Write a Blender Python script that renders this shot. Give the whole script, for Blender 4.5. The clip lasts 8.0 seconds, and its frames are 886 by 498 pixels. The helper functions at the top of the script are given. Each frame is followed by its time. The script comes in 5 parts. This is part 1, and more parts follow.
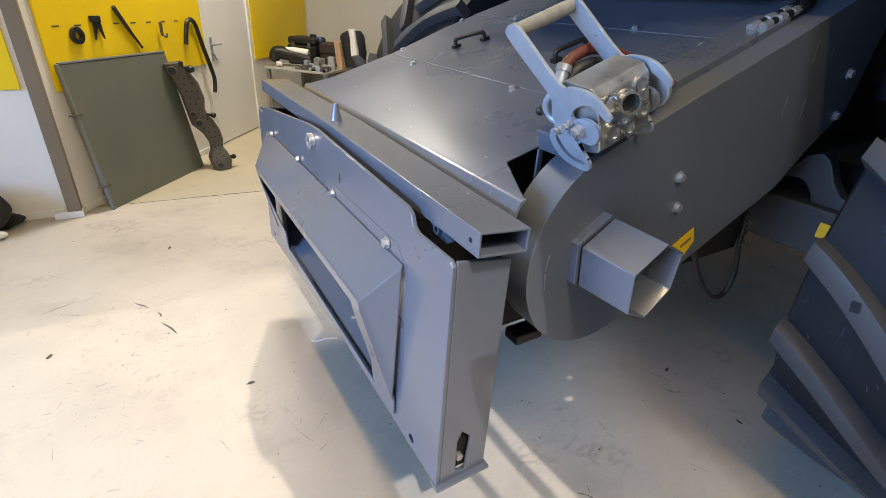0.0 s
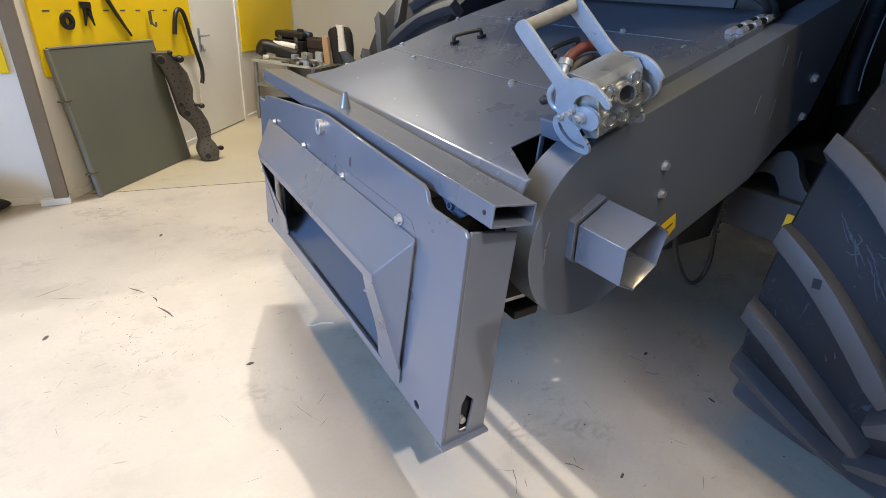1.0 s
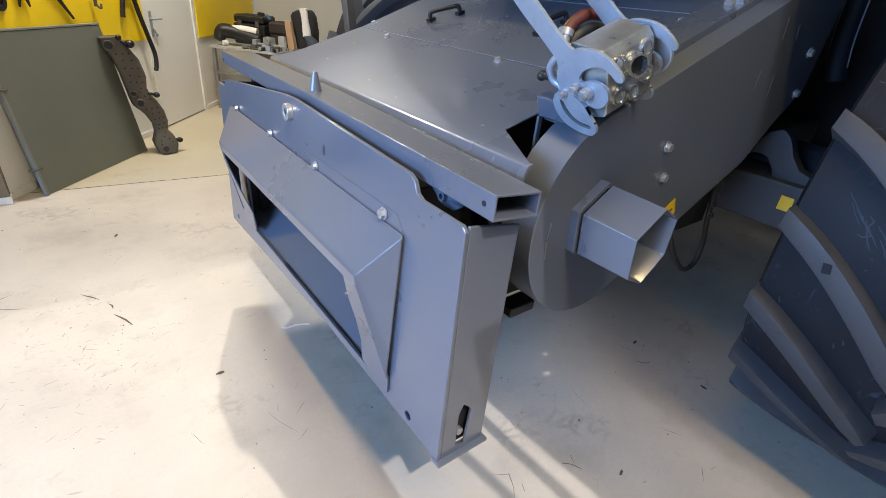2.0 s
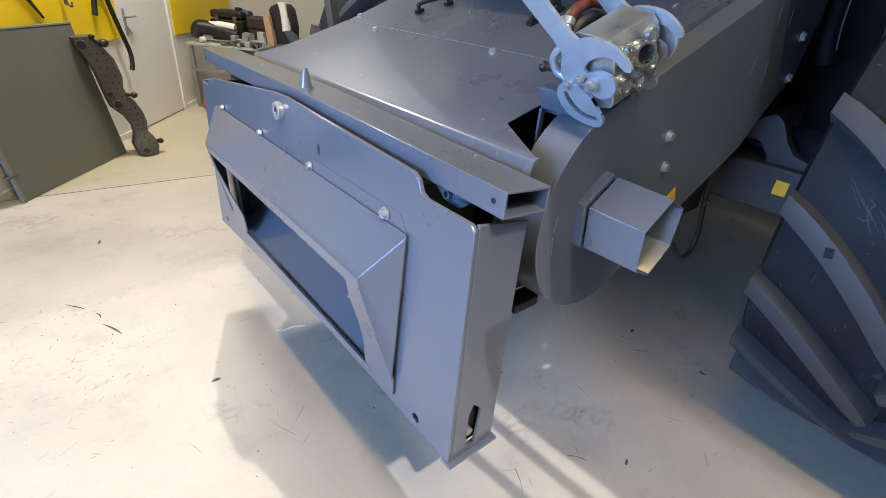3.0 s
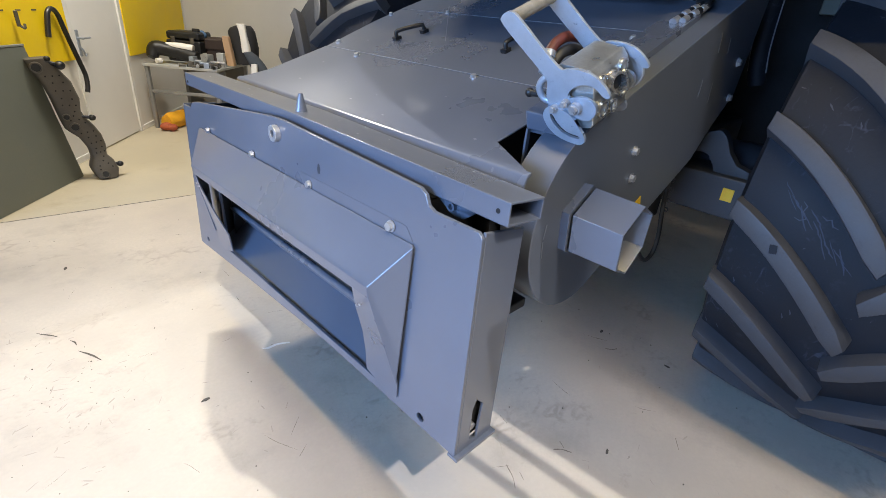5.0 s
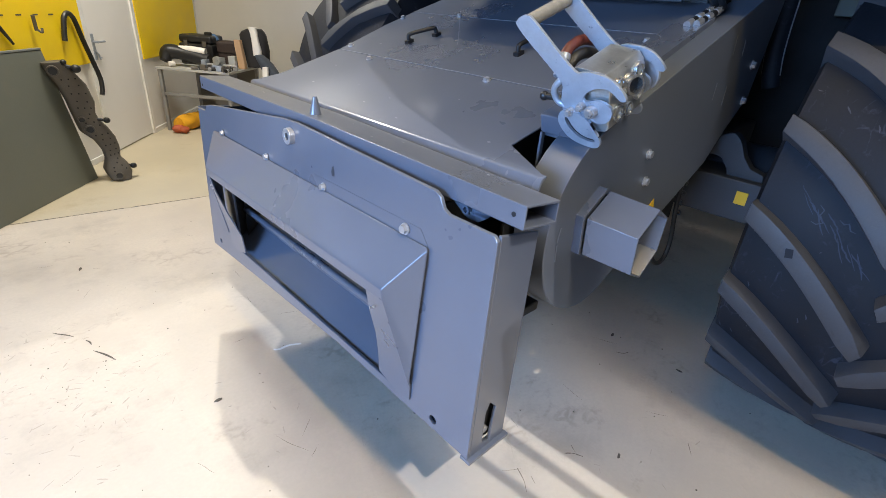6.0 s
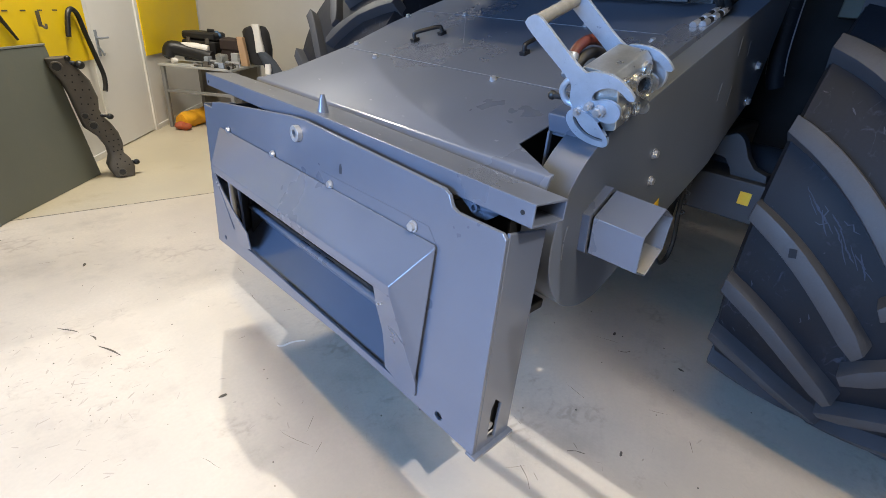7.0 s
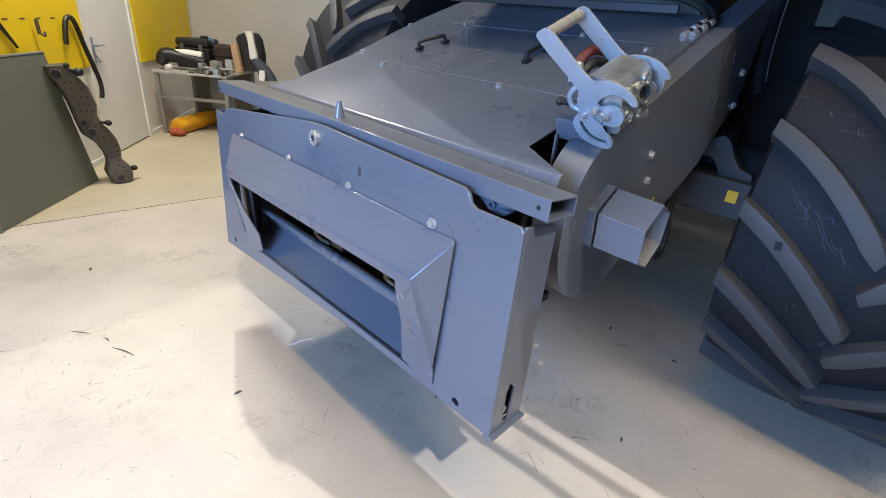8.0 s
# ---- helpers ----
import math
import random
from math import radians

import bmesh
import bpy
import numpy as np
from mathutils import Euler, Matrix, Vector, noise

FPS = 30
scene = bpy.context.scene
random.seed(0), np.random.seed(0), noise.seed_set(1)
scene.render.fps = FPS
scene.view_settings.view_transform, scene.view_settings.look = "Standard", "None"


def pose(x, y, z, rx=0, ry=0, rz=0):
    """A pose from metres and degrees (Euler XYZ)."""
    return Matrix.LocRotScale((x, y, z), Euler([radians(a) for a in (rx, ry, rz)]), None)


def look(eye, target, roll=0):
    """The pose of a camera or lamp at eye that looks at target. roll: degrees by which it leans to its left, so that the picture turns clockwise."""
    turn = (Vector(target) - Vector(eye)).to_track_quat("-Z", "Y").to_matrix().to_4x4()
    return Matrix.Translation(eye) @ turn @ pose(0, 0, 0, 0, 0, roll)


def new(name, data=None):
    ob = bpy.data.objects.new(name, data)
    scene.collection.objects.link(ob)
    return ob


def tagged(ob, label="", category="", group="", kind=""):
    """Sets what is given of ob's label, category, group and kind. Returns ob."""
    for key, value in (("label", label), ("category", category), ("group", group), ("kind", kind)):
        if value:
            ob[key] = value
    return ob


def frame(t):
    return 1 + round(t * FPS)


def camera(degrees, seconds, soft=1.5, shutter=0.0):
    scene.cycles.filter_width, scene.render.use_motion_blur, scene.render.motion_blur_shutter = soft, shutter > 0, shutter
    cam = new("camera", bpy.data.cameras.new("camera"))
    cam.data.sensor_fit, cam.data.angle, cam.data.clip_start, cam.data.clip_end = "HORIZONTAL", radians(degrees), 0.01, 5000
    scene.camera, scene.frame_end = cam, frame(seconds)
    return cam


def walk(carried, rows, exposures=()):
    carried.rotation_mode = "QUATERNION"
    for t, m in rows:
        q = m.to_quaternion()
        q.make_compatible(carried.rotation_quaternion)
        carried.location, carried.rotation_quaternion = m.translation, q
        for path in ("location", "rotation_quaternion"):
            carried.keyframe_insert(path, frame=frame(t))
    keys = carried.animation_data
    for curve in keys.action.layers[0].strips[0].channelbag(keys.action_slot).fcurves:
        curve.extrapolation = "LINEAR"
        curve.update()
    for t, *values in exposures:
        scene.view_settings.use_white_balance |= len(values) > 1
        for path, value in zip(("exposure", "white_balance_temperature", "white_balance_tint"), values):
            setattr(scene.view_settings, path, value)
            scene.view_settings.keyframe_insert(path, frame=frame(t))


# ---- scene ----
from mathutils import geometry
from mathutils.bvhtree import BVHTree

cam = camera(86.2, 8.0, soft=0.8)
PATH = [
    (0, (0.031, 0.062, 1.602), (0.991, 1.553, 0.679), 3.8),
    (0.5, (-0.07, 0.017, 1.585), (0.929, 1.483, 0.66), 5.1),
    (1, (-0.1, 0.003, 1.586), (0.939, 1.447, 0.671), 5.9),
    (1.5, (-0.082, 0.059, 1.562), (1.017, 1.455, 0.643), 6.6),
    (2.8, (-0.053, 0.182, 1.521), (1.098, 1.499, 0.552), 4.9),
    (3, (-0.078, 0.181, 1.532), (1.082, 1.492, 0.565), 4.8),
    (3.5, (-0.16, 0.174, 1.551), (1.07, 1.441, 0.612), 4.9),
    (4, (-0.216, 0.173, 1.547), (1.064, 1.409, 0.635), 5.1),
    (4.2, (-0.224, 0.172, 1.549), (1.082, 1.39, 0.647), 5.6),
    (5.5, (-0.233, 0.183, 1.559), (1.069, 1.412, 0.669), 4.9),
    (6, (-0.243, 0.188, 1.559), (1.044, 1.434, 0.67), 5.0),
    (6.5, (-0.245, 0.192, 1.558), (1.035, 1.442, 0.663), 5.1),
    (7, (-0.264, 0.195, 1.559), (1.022, 1.438, 0.665), 5.4),
    (7.5, (-0.321, 0.197, 1.562), (0.974, 1.432, 0.668), 5.5),
    (8, (-0.392, 0.185, 1.571), (0.936, 1.399, 0.698), 5.4),
]
GAIN = -0.08
walk(cam, [(t, look(eye, target, roll)) for t, eye, target, roll in PATH],
     [(0, GAIN, 6900, 10), (0.5, GAIN, 6780, 10), (1, GAIN, 6740, 10), (1.5, GAIN + 0.04, 6620, 10), (3, GAIN + 0.05, 6460, 10), (5.5, GAIN + 0.09, 6460, 10), (8, GAIN + 0.02, 6460, 10)])

# ---- world, lights, exposure ----
world = bpy.data.worlds.new("world")
scene.world = world
world.use_nodes = True
sky = world.node_tree.nodes.new("ShaderNodeTexSky")
sky.sky_type, sky.sun_disc, sky.sun_elevation, sky.sun_rotation = "NISHITA", False, radians(54.5), radians(205)
world.node_tree.links.new(sky.outputs[0], world.node_tree.nodes["Background"].inputs[0])
world.node_tree.nodes["Background"].inputs[1].default_value = 0.055


def area_lamp(name, eye, target, size_x, size_y, power, colour):
    data = bpy.data.lights.new(name, "AREA")
    data.shape, data.size, data.size_y, data.energy, data.color = "RECTANGLE", size_x, size_y, power, colour
    ob = new(name, data)
    ob.matrix_world = look(eye, target)
    return ob


CEILING = 4.2
COOL, WARM = (0.26, 0.505, 1.0), (1.0, 0.76, 0.37)
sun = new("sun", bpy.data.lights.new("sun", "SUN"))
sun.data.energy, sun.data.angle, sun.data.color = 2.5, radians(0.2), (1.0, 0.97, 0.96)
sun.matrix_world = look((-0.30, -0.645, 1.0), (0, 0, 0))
gate = area_lamp("gate_daylight", (-4.9, 1.0, 1.9), (0.5, 1.3, 0.8), 3.8, 2.1, 220, COOL)
gate.data.spread = radians(98)
area_lamp("tube_lamp_before_machine", (-0.08, 0.1, CEILING - 0.1), (-0.08, 0.1, 0), 0.06, 4.2, 110, WARM)
# unseen fill light added to brighten the housing side and the floor beside it
area_lamp("fill_light_beside_machine", (0.45, -1.7, CEILING - 0.1), (0.45, -1.7, 0), 0.3, 1.6, 65, (0.88, 0.93, 1.0))
# unseen fill light added to brighten the tool wall, door and bench
area_lamp("fill_light_at_bench", (0.95, 5.0, CEILING - 0.1), (0.95, 5.0, 0), 1.2, 0.6, 170, (1.0, 0.93, 0.80))

# ---- materials ----


def material(name, colour, rough=0.5, metal=0.0, vary=0.12, scale=6.0, grain=120.0, bump=0.06, dirt=None, dirt_amount=0.0,
             dirt_scale=3.0, coat=0.0, rough_vary=0.1, emit=0.0, per_piece=0.0, gloss=0.5, fine=0.35, coat_rough=0.16):
    """A procedural surface: base colour with large and small variation, patches of dirt, varied gloss and fine relief."""
    mat = bpy.data.materials.new(name)
    mat.use_nodes = True
    nodes, links = mat.node_tree.nodes, mat.node_tree.links
    bsdf = nodes["Principled BSDF"]
    coord = nodes.new("ShaderNodeTexCoord")

    def noise_node(s, detail=5.0, roughness=0.6):
        n = nodes.new("ShaderNodeTexNoise")
        n.inputs["Scale"].default_value, n.inputs["Detail"].default_value = s, detail
        n.inputs["Roughness"].default_value = roughness
        links.new(coord.outputs["Object"], n.inputs["Vector"])
        return n.outputs["Fac"]

    def ramp(fac, lo, hi, a, b):
        n = nodes.new("ShaderNodeMapRange")
        n.inputs["From Min"].default_value, n.inputs["From Max"].default_value = lo, hi
        n.inputs["To Min"].default_value, n.inputs["To Max"].default_value = a, b
        links.new(fac, n.inputs["Value"])
        return n.outputs["Result"]

    def mix(fac, a, b):
        n = nodes.new("ShaderNodeMix")
        n.data_type = "RGBA"
        if isinstance(fac, float):
            n.inputs["Factor"].default_value = fac
        else:
            links.new(fac, n.inputs["Factor"])
        for index, value in ((6, a), (7, b)):
            if isinstance(value, tuple):
                n.inputs[index].default_value = (*value, 1)
            else:
                links.new(value, n.inputs[index])
        return n.outputs[2]

    big, small = noise_node(scale), noise_node(grain, 3.0)
    dark = tuple(c * (1 - vary) for c in colour)
    light = tuple(min(1.0, c * (1 + vary)) for c in colour)
    out = mix(ramp(big, 0.3, 0.7, 0.0, 1.0), dark, light)
    if fine:
        out = mix(ramp(small, 0.35, 0.65, 0.0, fine), out, dark)
    if dirt:
        spots = noise_node(dirt_scale, 8.0, 0.7)
        out = mix(ramp(spots, 0.62 - 0.22 * dirt_amount, 0.75, 0.0, 0.8), out, dirt)
    if per_piece:
        info = nodes.new("ShaderNodeObjectInfo")
        out = mix(ramp(info.outputs["Random"], 0.0, 1.0, 0.0, per_piece), out, dark)
    links.new(out, bsdf.inputs["Base Color"])
    bsdf.inputs["Metallic"].default_value = metal
    bsdf.inputs["Specular IOR Level"].default_value = gloss
    links.new(ramp(big, 0.25, 0.75, max(0.02, rough - rough_vary), min(1.0, rough + rough_vary)), bsdf.inputs["Roughness"])
    bsdf.inputs["Coat Weight"].default_value = coat
    bsdf.inputs["Coat Roughness"].default_value = coat_rough
    if bump:
        b = nodes.new("ShaderNodeBump")
        b.inputs["Strength"].default_value, b.inputs["Distance"].default_value = bump, 0.004
        links.new(small, b.inputs["Height"])
        links.new(b.outputs["Normal"], bsdf.inputs["Normal"])
    if emit:
        bsdf.inputs["Emission Color"].default_value, bsdf.inputs["Emission Strength"].default_value = (*colour, 1), emit
    return mat


def marked(mat, colour, amount, size, thin, patch=1.6, cover=0.56, stretch=(1.0, 1.0, 1.0)):
    """Adds thin wandering scratches and rubbed marks, in patches, over a surface."""
    nodes, links = mat.node_tree.nodes, mat.node_tree.links
    bsdf = nodes["Principled BSDF"]
    base = bsdf.inputs["Base Color"].links[0].from_socket
    coord = nodes.new("ShaderNodeTexCoord")
    mapping = nodes.new("ShaderNodeMapping")
    mapping.inputs["Scale"].default_value = stretch
    mapping.inputs["Rotation"].default_value = (0.3, 0.2, 0.7)
    links.new(coord.outputs["Object"], mapping.inputs["Vector"])
    wander = nodes.new("ShaderNodeTexNoise")
    wander.inputs["Scale"].default_value, wander.inputs["Detail"].default_value = size * 0.6, 4.0
    links.new(mapping.outputs[0], wander.inputs["Vector"])
    add = nodes.new("ShaderNodeVectorMath")
    add.operation = "MULTIPLY_ADD"
    links.new(wander.outputs["Color"], add.inputs[0])
    add.inputs[1].default_value = (0.9 / size,) * 3
    links.new(mapping.outputs[0], add.inputs[2])
    cells = nodes.new("ShaderNodeTexVoronoi")
    cells.feature = "DISTANCE_TO_EDGE"
    cells.inputs["Scale"].default_value = size
    links.new(add.outputs[0], cells.inputs["Vector"])
    line = nodes.new("ShaderNodeMapRange")
    line.inputs["From Min"].default_value, line.inputs["From Max"].default_value = thin * 0.3, thin
    line.inputs["To Min"].default_value, line.inputs["To Max"].default_value = 1.0, 0.0
    links.new(cells.outputs["Distance"], line.inputs["Value"])
    where = nodes.new("ShaderNodeTexNoise")
    where.inputs["Scale"].default_value, where.inputs["Detail"].default_value = patch, 6.0
    where.inputs["Roughness"].default_value = 0.75
    links.new(coord.outputs["Object"], where.inputs["Vector"])
    mask = nodes.new("ShaderNodeMapRange")
    mask.inputs["From Min"].default_value, mask.inputs["From Max"].default_value = cover, cover + 0.12
    mask.inputs["To Max"].default_value = amount
    links.new(where.outputs["Fac"], mask.inputs["Value"])
    both = nodes.new("ShaderNodeMath")
    both.operation = "MULTIPLY"
    links.new(line.outputs[0], both.inputs[0])
    links.new(mask.outputs[0], both.inputs[1])
    mix = nodes.new("ShaderNodeMix")
    mix.data_type = "RGBA"
    links.new(both.outputs[0], mix.inputs["Factor"])
    links.new(base, mix.inputs[6])
    mix.inputs[7].default_value = (*colour, 1)
    links.new(mix.outputs[2], bsdf.inputs["Base Color"])


PAINT_SIDE = material("dull_slate_paint", (0.094, 0.106, 0.132), 0.40, 0.0, 0.07, 1.8, 34, 0.0, rough_vary=0.06, coat=0.15, fine=0.0, coat_rough=0.32)
PAINT = material("slate_paint", (0.094, 0.106, 0.136), 0.30, 0.0, 0.07, 1.8, 34, 0.0, rough_vary=0.07, coat=0.6, fine=0.0, coat_rough=0.11)
# slate paint darkened to put the shade at axle and rail into colour; also the stain
PAINT_AXLE = material("shade_and_stain_slate", (0.024, 0.027, 0.034), 0.5, 0.0, 0.2, 6, 160, 0.06)
# near-black, mostly standing in for shade in, under and behind the machine
NEAR_BLACK = material("near_black_grey", (0.018, 0.019, 0.021), 0.5, 0.0, 0.15, 4, 200, 0.05)
CHALK = material("rubbed_chalk", (0.022, 0.030, 0.048), 0.8, 0.0, 0.4, 30, 160, 0.05)
CHALK_BRIGHT = material("pale_chalk", (0.034, 0.040, 0.054), 0.8, 0.0, 0.3, 30, 160, 0.05)
PALE_METAL = material("pale_metal", (0.3, 0.31, 0.33), 0.4, 0.6)
ZINC = material("zinc_plate", (0.37, 0.41, 0.47), 0.40, 0.5, 0.10, 30, 300, 0.05, (0.20, 0.22, 0.26), -0.05, 60.0)
STEEL = material("machined_steel", (0.55, 0.54, 0.52), 0.28, 0.9, 0.15, 25, 300, 0.06)
BLOCK = material("valve_block_metal", (0.42, 0.43, 0.42), 0.34, 0.75, 0.2, 22, 200, 0.08)
BOLT = material("bolt_metal", (0.46, 0.46, 0.47), 0.36, 0.7, 0.2, 60, 300, 0.05)
BLACK = material("black_plastic", (0.012, 0.012, 0.013), 0.42, 0.0, 0.3, 12, 200, 0.08)
# black that stands in for the shade inside holes, gaps and openings
SHADE_BLACK = material("shade_black", (0.008, 0.008, 0.009), 0.8)
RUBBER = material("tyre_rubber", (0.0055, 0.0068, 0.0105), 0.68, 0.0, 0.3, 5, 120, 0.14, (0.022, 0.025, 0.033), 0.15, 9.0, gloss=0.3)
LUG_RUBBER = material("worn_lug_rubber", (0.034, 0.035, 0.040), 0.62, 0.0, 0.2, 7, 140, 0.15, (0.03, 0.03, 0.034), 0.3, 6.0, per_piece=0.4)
HOSE = material("hose_rubber", (0.015, 0.015, 0.016), 0.5)
HOSE_RED = material("red_hose_cover", (0.13, 0.028, 0.018), 0.5, 0.0, 0.35, 60, 260, 0.2, (0.03, 0.02, 0.02), 0.5, 120.0)
GRIP = material("grip_rubber", (0.27, 0.25, 0.21), 0.6, 0.0, 0.2, 40, 220, 0.1)
FLOOR = material("painted_concrete", (0.525, 0.463, 0.378), 0.52, 0.0, 0.12, 1.6, 60, 0.06, (0.345, 0.305, 0.25), 0.42, 1.9)
FLOOR_FAR = material("beige_painted_concrete", (0.47, 0.415, 0.305), 0.5, 0.0, 0.1, 1.4, 60, 0.06, (0.36, 0.30, 0.20), 0.25, 1.7)
WALL = material("white_wall", (0.74, 0.72, 0.68), 0.85, 0.0, 0.05, 1.5, 120, 0.06)
WALL_GREY = material("light_grey_wall", (0.50, 0.485, 0.45), 0.85, 0.0, 0.06, 1.5, 120, 0.06)
CEIL = material("ceiling_paint", (0.62, 0.61, 0.60), 0.9)
WALL_DARK = material("dull_grey_wall", (0.20, 0.20, 0.20), 0.9)
TRIM = material("white_trim", (0.78, 0.77, 0.74), 0.5)
DOOR = material("door_paint", (0.78, 0.77, 0.75), 0.45, 0.0, 0.03, 2, 200, 0.02)
YELLOW = material("yellow_board", (0.88, 0.62, 0.004), 0.5, 0.0, 0.05, 3, 150, 0.03)
STICKER = material("yellow_sticker", (0.70, 0.44, 0.015), 0.4)
SHEET = material("grey_green_sheet", (0.142, 0.154, 0.130), 0.5, 0.1, 0.1, 2, 90, 0.05, (0.17, 0.16, 0.13), 0.3, 2.0)
SHEET_EDGE = material("sheet_edge_profile", (0.20, 0.21, 0.195), 0.55, 0.2)
POST = material("brown_grey_post", (0.20, 0.155, 0.105), 0.55, 0.1, 0.12, 4, 100, 0.05)
POST_PALE = material("pale_post_paint", (0.13, 0.125, 0.09), 0.6)
CAST = material("dark_cast_guard", (0.105, 0.093, 0.078), 0.6, 0.2, 0.2, 8, 120, 0.12)
TABLE_TOP = material("bench_top", (0.40, 0.40, 0.38), 0.5)
TABLE_LEG = material("bench_steel", (0.30, 0.30, 0.295), 0.42, 0.5)
TABLE_PANEL = material("bench_panel", (0.17, 0.165, 0.155), 0.7)
FABRIC_BLACK = material("black_fabric", (0.018, 0.017, 0.018), 0.8, 0.0, 0.3, 14, 300, 0.2)
FABRIC_WHITE = material("white_fabric", (0.72, 0.69, 0.64), 0.8, 0.0, 0.06, 10, 300, 0.15)
BROWN = material("brown_leather", (0.03, 0.018, 0.014), 0.6)
TAN = material("tan_card", (0.45, 0.29, 0.17), 0.75)
BLUE_GREY = material("blue_grey_cloth", (0.05, 0.06, 0.075), 0.8, 0.0, 0.2, 14, 200, 0.15)
BLUE = material("blue_cloth", (0.07, 0.14, 0.26), 0.8)
ORANGE = material("orange_yellow_cover", (0.74, 0.36, 0.015), 0.55, 0.0, 0.15, 9, 120, 0.1)
RED = material("red_rag", (0.40, 0.085, 0.03), 0.7, 0.0, 0.3, 20)
JOINT = material("floor_joint_filler", (0.12, 0.11, 0.10), 0.9)
SEAM = material("pale_line_grey", (0.24, 0.25, 0.27), 0.4, 0.2)
SMUDGE = material("brown_smudge", (0.415, 0.365, 0.30), 0.7, 0.0, 0.2, 8, 120)
STROKE = material("grey_brown_scuff", (0.20, 0.17, 0.14), 0.8, 0.0, 0.2, 20)
FLECK = material("dark_fleck", (0.09, 0.078, 0.062), 0.8)

marked(FLOOR, (0.22, 0.18, 0.14), 0.35, 7.0, 0.012, 3.6, 0.58)
marked(FLOOR, (0.26, 0.22, 0.17), 0.3, 17.0, 0.03, 2.4, 0.58, (1.0, 1.3, 1.0))
marked(FLOOR, (0.36, 0.31, 0.25), 0.3, 45.0, 0.25, 4.5, 0.60)
marked(FLOOR, (0.33, 0.275, 0.215), 0.7, 11.0, 0.2, 1.7, 0.55, (1.0, 1.6, 1.0))
marked(RUBBER, (0.06, 0.07, 0.095), 0.4, 26.0, 0.05, 5.0, 0.54, (1.0, 1.0, 0.4))
marked(RUBBER, (0.22, 0.23, 0.25), 0.8, 30.0, 0.05, 14.0, 0.66)
marked(LUG_RUBBER, (0.018, 0.018, 0.02), 0.7, 14.0, 0.06, 6.0, 0.57)
marked(LUG_RUBBER, (0.16, 0.165, 0.17), 0.7, 20.0, 0.03, 9.0, 0.62)
marked(ZINC, (0.10, 0.11, 0.13), 0.8, 140.0, 0.22, 55.0, 0.60)

# ---- mesh helpers ----


def place_of(ob):
    """Where a thing's Empty stands; parts are made in world places, so theirs is no shift."""
    return Matrix.Translation(ob.location) if ob.type == "EMPTY" else Matrix.Identity(4)


def thing(name, place, label, category, group="", kind=""):
    ob = new(name)
    ob.empty_display_size = 0.1
    ob.location = place
    return tagged(ob, label, category, group, kind)


def part(name, bm, mat, parent=None, label="", bevel=0.0, smooth=True, segments=2):
    """Links a bmesh, made in world places, as one mesh object under a thing or a part."""
    bmesh.ops.remove_doubles(bm, verts=bm.verts, dist=1e-5)
    bmesh.ops.recalc_face_normals(bm, faces=bm.faces)
    data = bpy.data.meshes.new(name)
    bm.to_mesh(data)
    bm.free()
    data.materials.append(mat)
    ob = new(name, data)
    if smooth:
        data.shade_smooth()
        data.set_sharp_from_angle(angle=radians(32))
    if bevel:
        mod = ob.modifiers.new("bevel", "BEVEL")
        mod.width, mod.segments, mod.limit_method, mod.angle_limit = bevel, segments, "ANGLE", radians(35)
        mod.harden_normals = True
    if parent:
        ob.parent = parent
        ob.matrix_parent_inverse = place_of(parent).inverted()
    if label:
        ob["label"] = label
    return ob


def again(ob, m, parent=None):
    """Another object on the same mesh."""
    o = ob.copy()
    scene.collection.objects.link(o)
    o.parent = parent or ob.parent
    o.matrix_parent_inverse = place_of(o.parent).inverted()
    o.matrix_basis = m
    return o


def box(bm, lo, hi, m=None):
    vs = [bm.verts.new((x, y, z)) for x in (lo[0], hi[0]) for y in (lo[1], hi[1]) for z in (lo[2], hi[2])]
    for f in ((0, 1, 3, 2), (4, 6, 7, 5), (0, 4, 5, 1), (2, 3, 7, 6), (0, 2, 6, 4), (1, 5, 7, 3)):
        bm.faces.new([vs[i] for i in f])
    if m:
        bmesh.ops.transform(bm, matrix=m, verts=vs)
    return bm


def boxes(*pairs, m=None):
    bm = bmesh.new()
    for lo, hi in pairs:
        box(bm, lo, hi, m)
    return bm


def inside(p, loop):
    hit = False
    for (ax, ay), (bx, by) in zip(loop, loop[1:] + loop[:1]):
        if (ay > p[1]) != (by > p[1]) and p[0] < (bx - ax) * (p[1] - ay) / (by - ay) + ax:
            hit = not hit
    return hit


